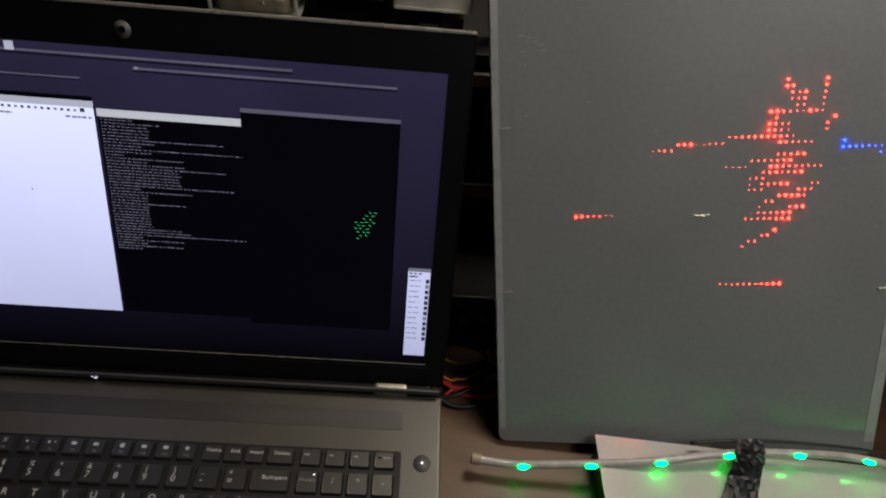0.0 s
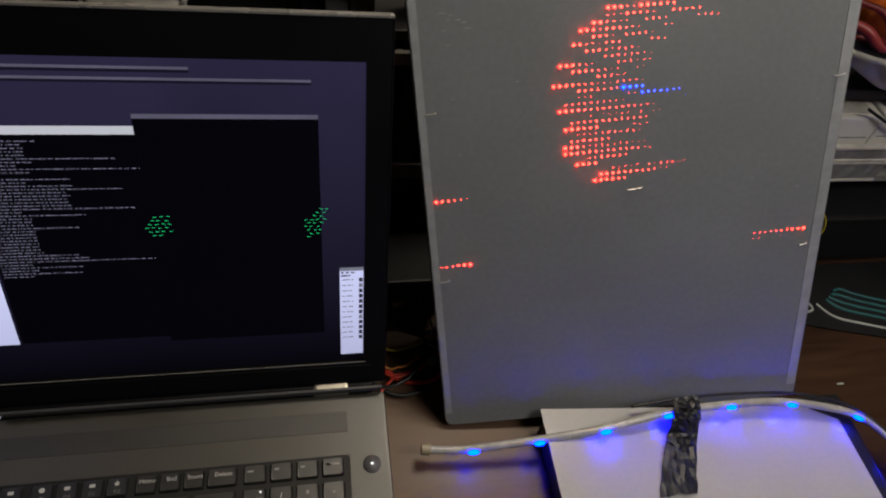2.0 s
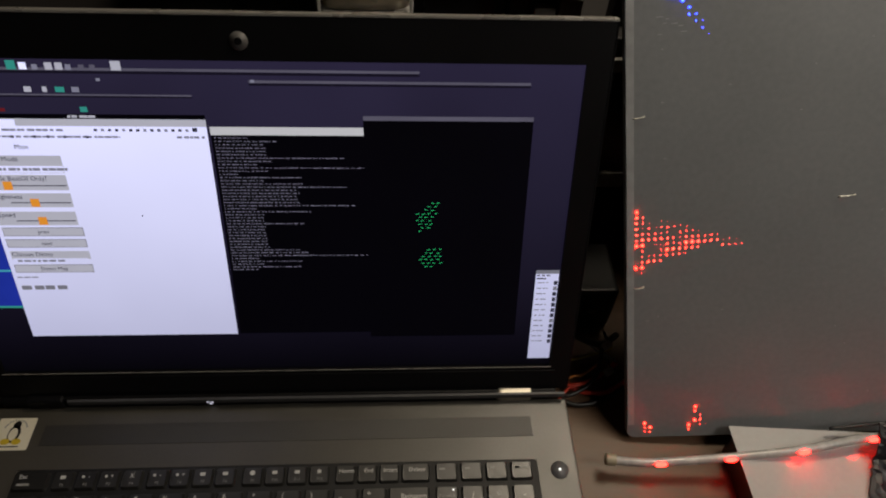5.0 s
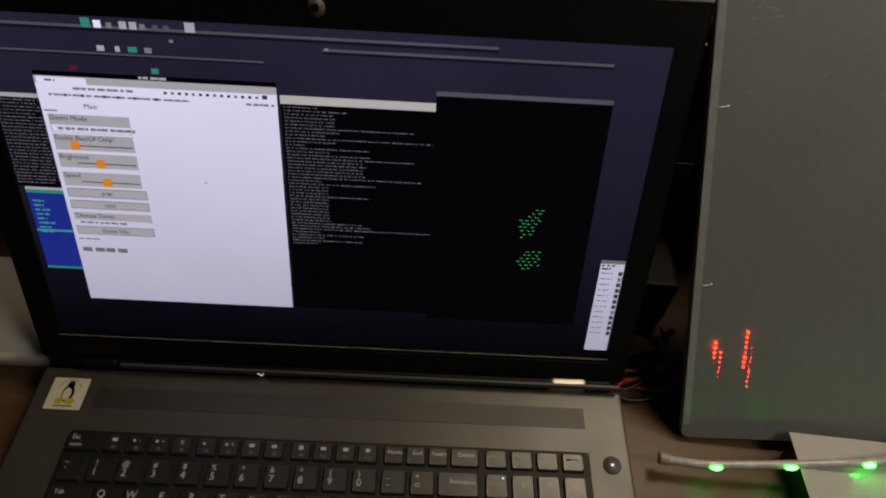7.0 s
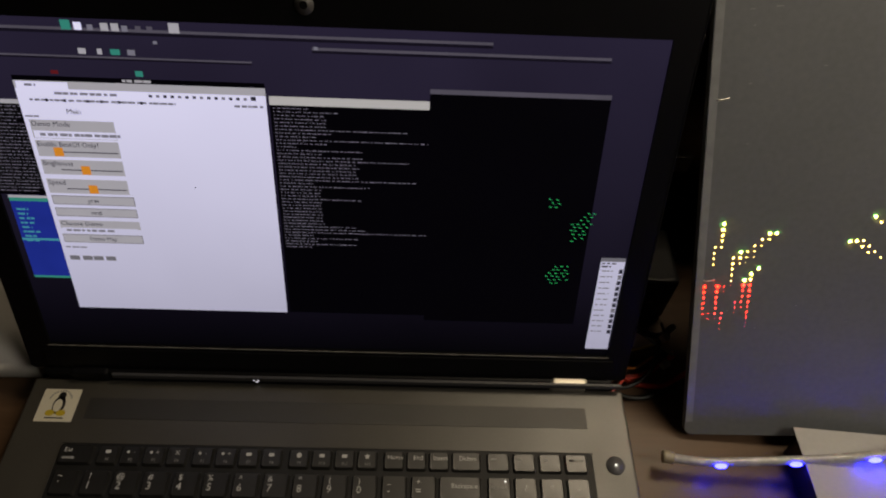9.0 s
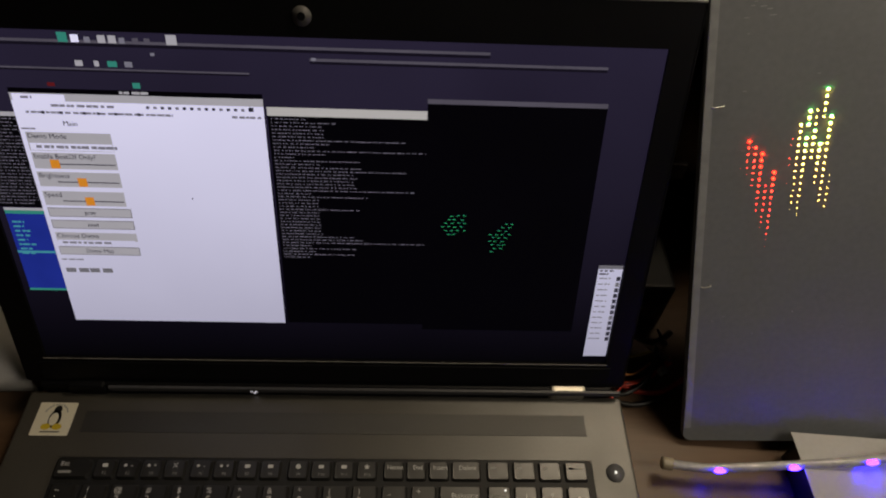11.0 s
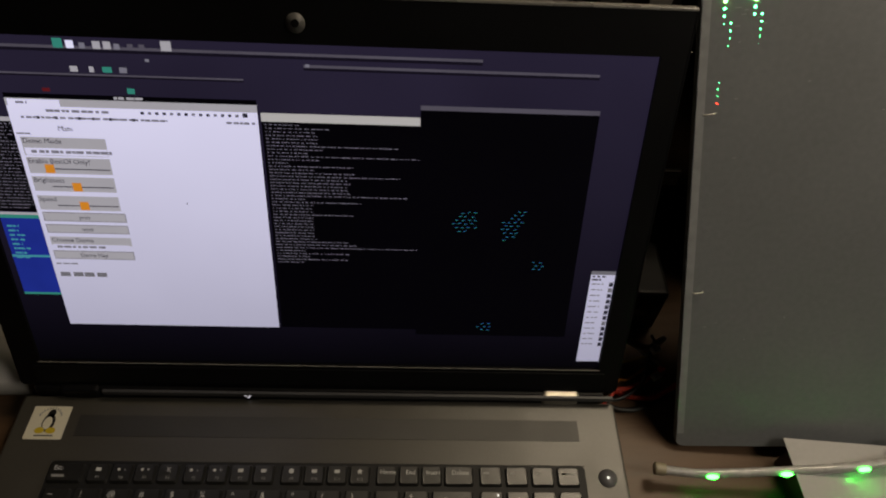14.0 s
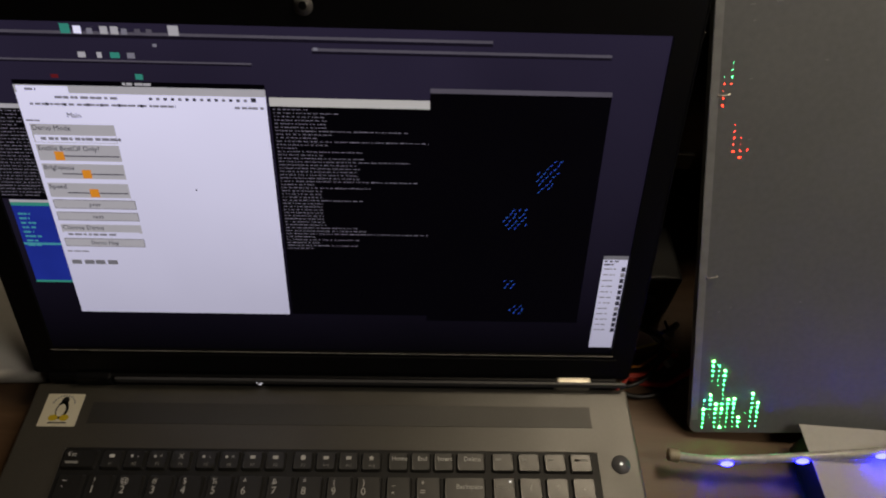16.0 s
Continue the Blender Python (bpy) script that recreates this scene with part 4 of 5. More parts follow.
for sx in (-0.0285, 0.0265):
    part("corner_rib", box(sx, sx + 0.002, -0.0285, -0.026, 0.004, 0.05, 0.0006), M_CLEAR, tub)
rnd = random.Random(2)
# shiny lumps added in place of sparkling highlights on the tub
M_GLINT = surface("tub_glint", (0.95, 0.85, 0.6), 0.25, metal=0.5, vary=0.2, grain=200)
for k in range(6):
    bm = bmesh.new()
    bmesh.ops.create_icosphere(bm, subdivisions=1, radius=0.0042)
    for v in bm.verts:
        v.co *= rnd.uniform(0.55, 1.25)
        v.co.y *= 0.5
    foil = part("foil", bm, M_GLINT, tub, "small shiny lump standing for a glint")
    foil.location = (0.004 + 0.0042 * (k % 4), -0.0272, 0.036 + 0.008 * (k // 4) + rnd.uniform(-0.003, 0.003))
small_boxes = ((0.172, 0.186, 0.24, 0.252), (0.188, 0.203, 0.234, 0.258))
for k, (x0, x1, z0, z1) in enumerate(small_boxes):
    tagged(link_bm("small_box", box(x0, x1, 0.162, 0.18, 0.2332, z1, 0.001), surface("dull_grey_card", (0.13, 0.12, 0.105), 0.6, vary=0.3) if k == 0 else bpy.data.materials["dull_grey_card"]), "small dull grey carton on the shelf", "box", "cartons on the shelf")
tagged(link_bm("small_box", box(0.105, 0.13, 0.175, 0.2, 0.2332, 0.256, 0.001), bpy.data.materials["dull_grey_card"]), "small dull grey carton on the shelf", "box", "cartons on the shelf")

# the right-hand shelf: white boxes in clear trays, an orange-lined round basket above
def tray(x0, x1, z0, h, label):
    t = thing("clear_tray", pose(0, 0, 0), label, "tray", "clear trays")
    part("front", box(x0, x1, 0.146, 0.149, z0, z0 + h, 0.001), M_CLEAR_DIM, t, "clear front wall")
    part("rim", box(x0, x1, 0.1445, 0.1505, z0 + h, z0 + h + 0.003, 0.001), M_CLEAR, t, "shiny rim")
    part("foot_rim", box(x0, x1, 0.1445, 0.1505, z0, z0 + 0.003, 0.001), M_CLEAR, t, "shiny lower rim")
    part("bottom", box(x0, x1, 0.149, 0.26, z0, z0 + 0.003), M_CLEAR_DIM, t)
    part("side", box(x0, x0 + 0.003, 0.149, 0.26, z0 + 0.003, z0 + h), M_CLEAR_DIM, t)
    return t


tray(0.555, 0.672, 0.0986, 0.0216, "low clear tray holding white parts")
tray(0.56, 0.9, 0.1233, 0.0145, "long clear tray holding white boxes")
for k, (x0, x1, y0, z0, z1) in enumerate(((0.566, 0.638, 0.152, 0.1264, 0.168), (0.64, 0.74, 0.153, 0.1264, 0.169), (0.743, 0.83, 0.152, 0.1264, 0.168), (0.56, 0.628, 0.152, 0.1017, 0.12))):
    w = thing("white_box", pose(0, 0, 0), "white plastic box in a clear tray", "box", "white boxes in trays")
    part("shell", box(x0, x1, y0, y0 + 0.07, z0, z1, 0.002), M_WHITE, w)
    part("lid_seam", box(x0 + 0.004, x1 - 0.004, y0 - 0.0006, y0 + 0.001, (z0 + z1) / 2 - 0.0008, (z0 + z1) / 2), M_CLEAR_DIM, w)
    part("top_label", box(x0 + 0.006, x1 - 0.008, y0 + 0.006, y0 + 0.05, z1, z1 + 0.0006), M_CLEAR, w)

basket = thing("round_basket", pose(0.71, 0.168, 0.1862), "white oval basket with an orange cloth lining", "basket")


def oval_shell(profile, folds=0.0, seed=6):
    """A squat oval bowl or bulge from its profile of radius and height."""
    rnd = random.Random(seed)
    bm = bmesh.new()
    rings = []
    for r, z in profile:
        ring = []
        for k in range(40):
            a = 2 * math.pi * k / 40
            w = 1 + folds * (0.05 * math.sin(5 * a + 30 * z) + 0.03 * math.sin(9 * a - 50 * z))
            ring.append(bm.verts.new((max(r, 0.002) * math.cos(a) * w, 0.26 * max(r, 0.002) * math.sin(a) * w, z + folds * rnd.uniform(-0.0015, 0.0015))))
        rings.append(ring)
    for a, b in zip(rings, rings[1:]):
        for k in range(40):
            j = (k + 1) % 40
            bm.faces.new((a[k], a[j], b[j], b[k]))
    bmesh.ops.recalc_face_normals(bm, faces=bm.faces)
    return bm


part("shell", oval_shell(((0.0, 0.0), (0.07, 0.0), (0.095, 0.006), (0.122, 0.02), (0.146, 0.037), (0.152, 0.039), (0.15, 0.044), (0.12, 0.03), (0.07, 0.008))), M_WHITE, basket, "white outer shell", True)
part("lining", oval_shell(((0.07, 0.012), (0.112, 0.028), (0.138, 0.046), (0.148, 0.066), (0.142, 0.09), (0.115, 0.112), (0.06, 0.122), (0.0, 0.124)), 1.0), M_ORANGE, basket, "bulging orange cloth lining", True)
for lift in (0.0, 0.006):
    part("dark_band", tube([((0.133 + lift) * math.cos(a), 0.27 * (0.133 + lift) * math.sin(a), 0.036 + lift) for a in (2 * math.pi * k / 32 for k in range(33))], 0.0026, 8, False), M_WIRE_BLACK, basket, "dark seam under the cloth", True)
M_WIRE_DULL = surface("dull_red_wire", (0.3, 0.03, 0.03), 0.45)
for label, mat, r, pts in (
    ("dull red cable slung across the orange cloth", M_WIRE_DULL, 0.0038, ((0.535, 0.16, 0.262), (0.552, 0.15, 0.253), (0.581, 0.143, 0.245), (0.615, 0.14, 0.25), (0.66, 0.14, 0.262), (0.7, 0.143, 0.28))),
    ("dull red cable bundled over the basket", M_WIRE_DULL, 0.003, ((0.538, 0.165, 0.25), (0.556, 0.148, 0.258), (0.575, 0.145, 0.272), (0.583, 0.148, 0.292), (0.576, 0.155, 0.32))),
    ("dull red cable bundled over the basket", M_WIRE_DULL, 0.0024, ((0.54, 0.162, 0.275), (0.552, 0.15, 0.268), (0.566, 0.148, 0.28), (0.56, 0.152, 0.3), (0.548, 0.16, 0.31))),
    ("red cable bundled over the basket", M_WIRE_RED, 0.002, ((0.59, 0.15, 0.325), (0.598, 0.144, 0.3), (0.606, 0.143, 0.29), (0.622, 0.145, 0.3), (0.63, 0.15, 0.325))),
    ("black cable looped over the basket", M_WIRE_BLACK, 0.0034, ((0.54, 0.16, 0.248), (0.565, 0.142, 0.252), (0.592, 0.139, 0.262), (0.602, 0.14, 0.282), (0.594, 0.146, 0.302), (0.57, 0.155, 0.318))),
    ("black cable looped over the basket", M_WIRE_BLACK, 0.0028, ((0.545, 0.16, 0.29), (0.57, 0.146, 0.296), (0.6, 0.143, 0.29), (0.64, 0.142, 0.284), (0.68, 0.143, 0.292))),
    ("thin grey cable over the basket", M_WIRE_GREY, 0.0016, ((0.545, 0.155, 0.286), (0.562, 0.146, 0.283), (0.59, 0.142, 0.274), (0.63, 0.14, 0.276), (0.66, 0.143, 0.292))),
):
    cable(("grey" if mat == M_WIRE_GREY else "black" if mat == M_WIRE_BLACK else "red") + "_cable", ([(0.49, 0.165, pts[0][2])] if pts[0][0] < 0.58 else []) + [(x, y - 0.022, z) for x, y, z in pts], r, mat, label)
cable("black_cable", [(0.612, 0.15, 0.179), (0.6345, 0.1475, 0.1682), (0.65, 0.1475, 0.161), (0.6648, 0.1475, 0.1541), (0.685, 0.146, 0.143)], 0.0013, M_WIRE_BLACK, "thin black cable hanging before the white boxes")

dark_bin = thing("black_bin", pose(0, 0, 0), "black plastic bin under the shelf", "bin")
part("body", box(0.52, 0.95, 0.125, 0.3, 0.0005, 0.07, 0.003), M_BLACKBOX, dark_bin)
part("rim", box(0.518, 0.952, 0.122, 0.128, 0.066, 0.071, 0.001), M_SHELF, dark_bin)


def build_mat():
    """A dark printed mat with pale-edged teal bands."""
    m = thing("printed_mat", pose(0, 0, 0), "dark mat with teal bands edged in pale lines", "mat")
    bm = bmesh.new()
    f = bm.faces.new([bm.verts.new(p) for p in ((0.59, 0.058, 0.0008), (0.64, 0.044, 0.0008), (0.7, 0.03, 0.0008), (0.85, 0.02, 0.0008), (0.85, 0.12, 0.0008), (0.59, 0.12, 0.0008))])
    e = bmesh.ops.extrude_face_region(bm, geom=[f])
    for v in e["geom"]:
        if isinstance(v, bmesh.types.BMVert):
            v.co.z = 0.0028
    bmesh.ops.recalc_face_normals(bm, faces=bm.faces)
    part("sheet", bm, M_BLACKBOX, m)
    part("pale_edge", tube([(0.59, 0.075, 0.003), (0.605, 0.066, 0.003), (0.625, 0.0655, 0.003), (0.627, 0.0735, 0.003), (0.61, 0.08, 0.003)], 0.0012, 6), M_PALE, m, "pale outline", True)
    part("pale_edge", tube([(0.635, 0.073, 0.003), (0.646, 0.058, 0.003), (0.67, 0.049, 0.003), (0.72, 0.036, 0.003), (0.8, 0.028, 0.003)], 0.0013, 6), M_PALE, m, "pale outline", True)
    for k in range(4):
        d = 0.008 + 0.0075 * k
        part("teal_band", tube([(0.643 + d * 0.6, 0.074 + d * 0.4, 0.003), (0.655 + d * 0.5, 0.058 + d, 0.003), (0.68 + d * 0.2, 0.05 + d, 0.003), (0.73, 0.037 + d, 0.003), (0.8, 0.03 + d, 0.003)], 0.0018, 6), M_TEAL, m, "teal printed band", True)


build_mat()
tagged(link_bm("paper_scrap", box(0.612, 0.618, -0.01, -0.0085, 0.0006, 0.0012), M_PALE), "tiny pale scrap on the dark desk", "scrap")

# a black block added for the shade in the gap between laptop and panel
adapter = thing("power_adapter", pose(0, 0, 0), "black block added for the shaded gap behind the laptop", "adapter")
part("body", box(0.212, 0.262, 0.085, 0.14, 0.0, 0.05, 0.004, 3), M_BLACKBOX, adapter)
part("socket", box(0.222, 0.232, 0.082, 0.086, 0.02, 0.028, 0.0008), M_CLEAR_DIM, adapter)
part("socket", box(0.24, 0.246, 0.082, 0.086, 0.024, 0.03, 0.0008), M_CLEAR_DIM, adapter)

# pale device to the far side of the laptop
pale = thing("pale_device", pose(0, 0, 0), "pale grey plastic device beside the laptop", "device")


def prism(corners, z0, z1, bevel=0.0):
    bm = bmesh.new()
    f = bm.faces.new([bm.verts.new((*c, z0)) for c in corners])
    e = bmesh.ops.extrude_face_region(bm, geom=[f])
    for v in e["geom"]:
        if isinstance(v, bmesh.types.BMVert):
            v.co.z = z1
    bmesh.ops.recalc_face_normals(bm, faces=bm.faces)
    if bevel:
        bmesh.ops.bevel(bm, geom=bm.edges[:], offset=bevel, segments=3, affect="EDGES")
    return bm


part("shell", prism(((-0.211, 0.014), (-0.272, 0.1), (-0.46, 0.11), (-0.46, 0.01)), 0.003, 0.03, 0.004), surface("pale_shell", (0.5, 0.48, 0.45), 0.5, vary=0.1), pale, "rounded pale shell", True)
part("foot_plate", prism(((-0.216, 0.018), (-0.272, 0.096), (-0.455, 0.105), (-0.455, 0.015)), 0.0, 0.0032), M_BLACKBOX, pale)
part("side_slot", box(-0.4, -0.28, 0.0095, 0.0122, 0.014, 0.017), M_BLACKBOX, pale)

# ---- the diodes of the panel, ticks on the screen ----
# every diode sits at its place in the matrix; it rises through the cover as it lights, sinks as it fades, and rolls to change its hue
PITCH_U, PITCH_V, BEAD = 0.0041, 0.004, 0.00082
WHEEL = [(0.0, (0.02, 1.0, 0.2)), (0.2, (0.02, 1.0, 0.2)), (0.32, (1.0, 0.52, 0.09)), (0.58, (1.0, 0.52, 0.09)), (0.68, (0.25, 1.0, 0.1)), (0.78, (0.02, 1.0, 0.2)), (1.0, (0.02, 1.0, 0.2))]
M_DIODE = {
    "red": colour_wheel("red_panel_diode", [(0.0, (1.0, 0.011, 0.006)), (1.0, (1.0, 0.011, 0.006))], 55.0),
    "warm": colour_wheel("yellow_green_panel_diode", WHEEL, 45.0),
    "blue": colour_wheel("blue_panel_diode", [(0.0, (0.003, 0.012, 1.0)), (1.0, (0.003, 0.012, 1.0))], 60.0),
}
LIT = {}


def bead_mesh(mat):
    bm = bmesh.new()
    bmesh.ops.create_uvsphere(bm, u_segments=10, v_segments=8, radius=BEAD)
    me = bpy.data.meshes.new("diode")
    bm.to_mesh(me)
    bm.free()
    me.polygons.foreach_set("use_smooth", [True] * len(me.polygons))
    me.materials.append(mat)
    return me


def run_light(count, blue, rows, power=1.0):
    """A light that runs over the matrix with a fading tail; rows: seconds, millimetres along and up the panel, the tail's way in degrees, its share of the length."""
    for k in range(161):
        t = k / 10
        if t < rows[0][0] - 0.001 or t > rows[-1][0] + 0.001:
            continue
        i = max(j for j in range(len(rows)) if rows[j][0] <= t + 0.001)
        p, q = rows[i], rows[min(i + 1, len(rows) - 1)]
        f = (t - p[0]) / (q[0] - p[0]) if q[0] > p[0] else 0.0
        if 0.05 < f < 0.95 and math.hypot(q[1] - p[1], q[2] - p[2]) > 130 * (q[0] - p[0]):
            continue
        u, v, size = (p[c] + (q[c] - p[c]) * f for c in (1, 2, 4))
        way = radians(p[3] + ((q[3] - p[3] + 180) % 360 - 180) * f)
        n = max(count * size, 1.0)
        for step in range(int(2 * n) + 1):
            x, y = u + 2.05 * step * math.cos(way), v + 2.05 * step * math.sin(way)
            col, row = round(x / 1000 / PITCH_U), round(y / 1000 / PITCH_V)
            if 0.5 < col < 66 and 0 < row < 92:
                kind = "blue" if blue else "red" if is_red(col * PITCH_U, row * PITCH_V, t) else "warm"
                track = LIT.setdefault((row, col, kind), [0.0] * 161)
                track[k] = max(track[k], power * (1.0 - 0.95 * (step / 2 / n) ** 0.5))


def is_red(u, v, t):
    """Each module of the matrix shows its own hue at its own time."""
    if v > 0.248:
        return t < 6.5
    if v > 0.1235:
        return t < 6.5 or t > 10 and (u < 0.05 or t > 14)
    return t < 13


def hue_turn(v, t):
    """From yellow to green, as the roll of a two-hued diode."""
    if v > 0.248:
        knots = ((9.3, 0), (11.5, 45), (12.0, 72), (12.5, 115), (13.0, 155))
    elif v > 0.1235:
        knots = ((9.3, 0), (11.5, 25), (12.5, 50), (13.5, 110))
    else:
        knots = ((9.3, 0), (13, 160))
    return float(np.interp(t, [p for p, _ in knots], [d for _, d in knots]))


def build_matrix():
    meshes = {kind: bead_mesh(mat) for kind, mat in M_DIODE.items()}
    lines = {}
    for (row, col, kind), track in sorted(LIT.items()):
        if row not in lines:
            lines[row] = new("diode_row")
            lines[row].parent = light_panel
            lines[row].location = (0, row * PITCH_V, 0)
        for k in range(1, 161):
            track[k] = max(track[k], track[k - 1] * 0.42)
        level = [c if c > 0.05 else 0.0 for c in track]
        if max(level) < 0.12:
            continue
        dot = new("diode", meshes[kind])
        dot.parent = lines[row]
        u, v = col * PITCH_U, row * PITCH_V
        rows, last = [], None
        for k, c in enumerate(level):
            turn = hue_turn(v, k / 10) if kind == "warm" else 0.0
            near = level[max(k - 1, 0)], level[min(k + 1, 160)]
            if k in (0, 160) or max(abs(c - near[0]), abs(c - near[1])) > 0.015 or abs(turn - last) > 60:
                bare = min(1.0, 0.18 + 1.1 * c)
                depth = -math.sqrt(1 - bare ** 2) + max(0.0, c - 0.75) * 2
                rows.append((k / 10, pose(u, 0, BEAD * depth if c else -BEAD - 0.0004, turn)))
                last = turn
        walk(dot, rows)


TICK = [(0.0, (0.03, 0.06, 0.9)), (0.08, (0.03, 0.1, 0.8)), (0.42, (0.02, 0.62, 0.16)), (0.6, (0.02, 0.62, 0.16)), (0.68, (0.015, 0.3, 0.16)), (0.8, (0.02, 0.16, 0.25)), (0.92, (0.02, 0.045, 0.5)), (1.0, (0.02, 0.035, 0.5))]
M_TICK = colour_wheel("screen_tick", TICK, 0.75)


def tick_mesh():
    bm = bmesh.new()
    bmesh.ops.create_cone(bm, cap_ends=True, segments=8, radius1=0.00036, radius2=0.00014, depth=0.0021)
    bmesh.ops.rotate(bm, verts=bm.verts, cent=(0, 0, 0), matrix=Matrix.Rotation(radians(90), 3, "Y"))
    me = bpy.data.meshes.new("tick")
    bm.to_mesh(me)
    bm.free()
    me.materials.append(M_TICK)
    return me


TICK_MESH = tick_mesh()


def tick_flock(count, seed, spread_x, spread_y, hole=0.0):
    fl = thing("tick_flock", LID, "cluster of small coloured ticks drifting on the screen", "ticks", "tick clusters on the screen")
    rnd = random.Random(seed)
    ticks = []
    spots = [((i + 0.5 * (j % 2)) * 0.0039 + rnd.uniform(-0.0006, 0.0006), j * 0.0025 + rnd.uniform(-0.0003, 0.0003)) for i in range(-6, 7) for j in range(-10, 11)]
    spots.sort(key=lambda q: math.hypot((q[0] - 0.3 * q[1] * hole) / spread_x, q[1] / spread_y) + rnd.uniform(0, 0.35))
    for x, y in spots[:count]:
        ob = new("tick", TICK_MESH)
        ob.parent = fl
        ticks.append((ob, x, y, rnd.uniform(-30, 5)))
    return fl, ticks


def flock_rows(rows):
    return [(t, LID @ pose(u / 1000, v / 1000, -0.0005 + d / 1000)) for t, u, v, d in rows]




def motions():
    for dio, spot, ray, turn, channel, lag in diodes:
        rows = []
        for k in range(33):
            lit = mix_at(k / 2 + lag)[channel]
            rows.append((k / 2, pose(*(spot + ray * (0.0012 + 0.0027 * lit if lit > 0.06 else 0.0)), 0, turn[1], turn[0])))
        walk(dio, rows)
    run_light(13, False, [(0, 190.5, 168.5, -153, 0.57), (0.5, 201.1, 187.7, -129, 0.69), (1, 157.3, 199.3, -12, 1), (1.5, 134.5, 195.6, -3, 1), (2, 111.5, 187, 9, 1), (2.5, 94, 179.6, 18, 1), (3, 74, 167.6, 16, 1), (3.5, 72, 159.7, 29, 1), (4, 60.1, 140.2, 3, 1), (4.5, 16.8, 149.6, 10, 0.75), (5, 5.7, 140.7, 17, 0.75), (5.2, 12.1, 148.1, 17, 0.75)])
    run_light(13, False, [(8.5, 30, 116.2, -81, 0.62), (9, 30.6, 122.4, -88, 0.62), (11.5, 42.4, 221.8, -89, 1), (12.5, 21.2, 247.6, -88, 0.55), (12.9, 17.4, 265.9, -88, 0.5)])
    run_light(10, False, [(0, 195.6, 176, -179, 0.84), (0.2, 195.6, 176, -179, 0.84)])
    run_light(14, False, [(0, 204.2, 184.6, -164, 0.48), (0.5, 203.9, 190.6, -130, 0.54), (1, 169.2, 195.4, -32, 1), (1.5, 138.8, 199.5, -4, 1), (2, 115.2, 191.3, 4, 1), (2.5, 108.1, 178.9, 22, 1), (3, 99, 181.5, 14, 1), (3.5, 54.2, 164.3, 12, 1), (4, 31.5, 161.3, 3, 1), (4.5, 22.7, 166, 29, 0.75), (5, 24.3, 152.3, 4, 0.75), (5.2, 25.5, 160, 3, 0.75)])
    run_light(14, False, [(8.5, 44, 293.6, -7, 0.62), (9, 91.7, 149.9, -35, 0.62), (11.5, 51.3, 245.4, -88, 1), (11.83, 46.2, 253.6, -86, 1), (12.17, 41, 261.9, -84, 1), (12.5, 35.9, 270.1, -82, 0.55), (13, 35.4, 285.5, -82, 0.5), (13.5, 16.6, 302.6, -79, 0.5)])
    run_light(11, False, [(0, 195.1, 179.6, -179, 0.6), (0.2, 195.1, 179.6, -179, 0.6)])
    run_light(13, False, [(0, 190.8, 192.3, -152, 0.41), (0.5, 177.7, 196.5, 3, 0.74), (1, 147.1, 208, -8, 1), (1.5, 117.4, 207.6, -1, 1), (2, 99.6, 198.8, 13, 1), (2.5, 82, 191.4, 13, 1), (3, 57.3, 183.9, 11, 1), (3.5, 35.6, 184.6, 7, 1), (4, 17.1, 176.9, 7, 1), (4.5, 5.6, 184.1, 17, 0.75), (5, 5.5, 157.3, 11, 0.75), (5.2, 15.4, 164.1, 13, 0.75)])
    run_light(13, False, [(9, 100.7, 165.6, -37, 0.62), (11.5, 55, 229.4, -89, 1), (11.83, 52.1, 251.6, -89, 1), (12.17, 49.1, 273.9, -89, 1), (12.5, 46.2, 296.1, -89, 0.55), (13, 45.3, 307.7, -89, 0.5), (13.5, 35.4, 308.4, -78, 0.5)])
    run_light(10, False, [(0, 190.8, 200.9, -169, 0.63), (0.2, 190.8, 200.9, -169, 0.63)])
    run_light(14, False, [(0, 198.2, 192.9, 25, 0.38), (0.5, 161, 212.2, -8, 0.65), (1, 139.2, 211.7, -1, 1), (1.5, 114, 215.8, 0, 1), (2, 91.9, 207.9, 2, 1), (2.5, 70.4, 203.6, 10, 1), (3, 49.9, 195.4, 29, 1), (3.5, 25.8, 199.5, 17, 1), (4, 9.3, 196.7, 7, 1), (4.5, 5.3, 165.6, 62, 0.75), (4.67, 5.2, 170.4, 12, 0.75), (4.83, 5.2, 175.3, -37, 0.75), (5, 5.1, 180.1, -87, 0.75)])
    run_light(14, False, [(11.5, 54.1, 215.9, -88, 1), (12.5, 38.2, 244.8, -78, 0.55), (12.9, 37, 261.4, -76, 0.5)])
    run_light(11, False, [(0, 200.1, 192.1, 25, 0.25), (0.2, 200.1, 192.1, 25, 0.25)])
    run_light(13, False, [(0, 182.5, 208.8, -153, 0.35), (0.5, 159.3, 220.4, -17, 0.68), (1, 133.9, 220.2, -1, 1), (1.5, 109, 227.7, 1, 1), (2, 91.8, 212.1, 12, 1), (2.5, 74.3, 215.9, 15, 1), (3, 59.9, 205.1, 24, 1), (3.5, 47.2, 181.9, 5, 1), (4, 49.6, 168.3, 15, 1), (4.5, 38.1, 167.8, 10, 0.75), (5, 37.2, 157.3, -9, 0.75), (5.2, 42, 162.6, 0, 0.75)])
    run_light(13, False, [(11.5, 22.9, 221.5, -65, 1), (12.5, 30, 247.6, -72, 0.55), (12.9, 28.6, 262, -77, 0.5)])
    run_light(10, False, [(0, 201.6, 208.3, -179, 0.58), (0.2, 201.6, 208.3, -179, 0.58)])
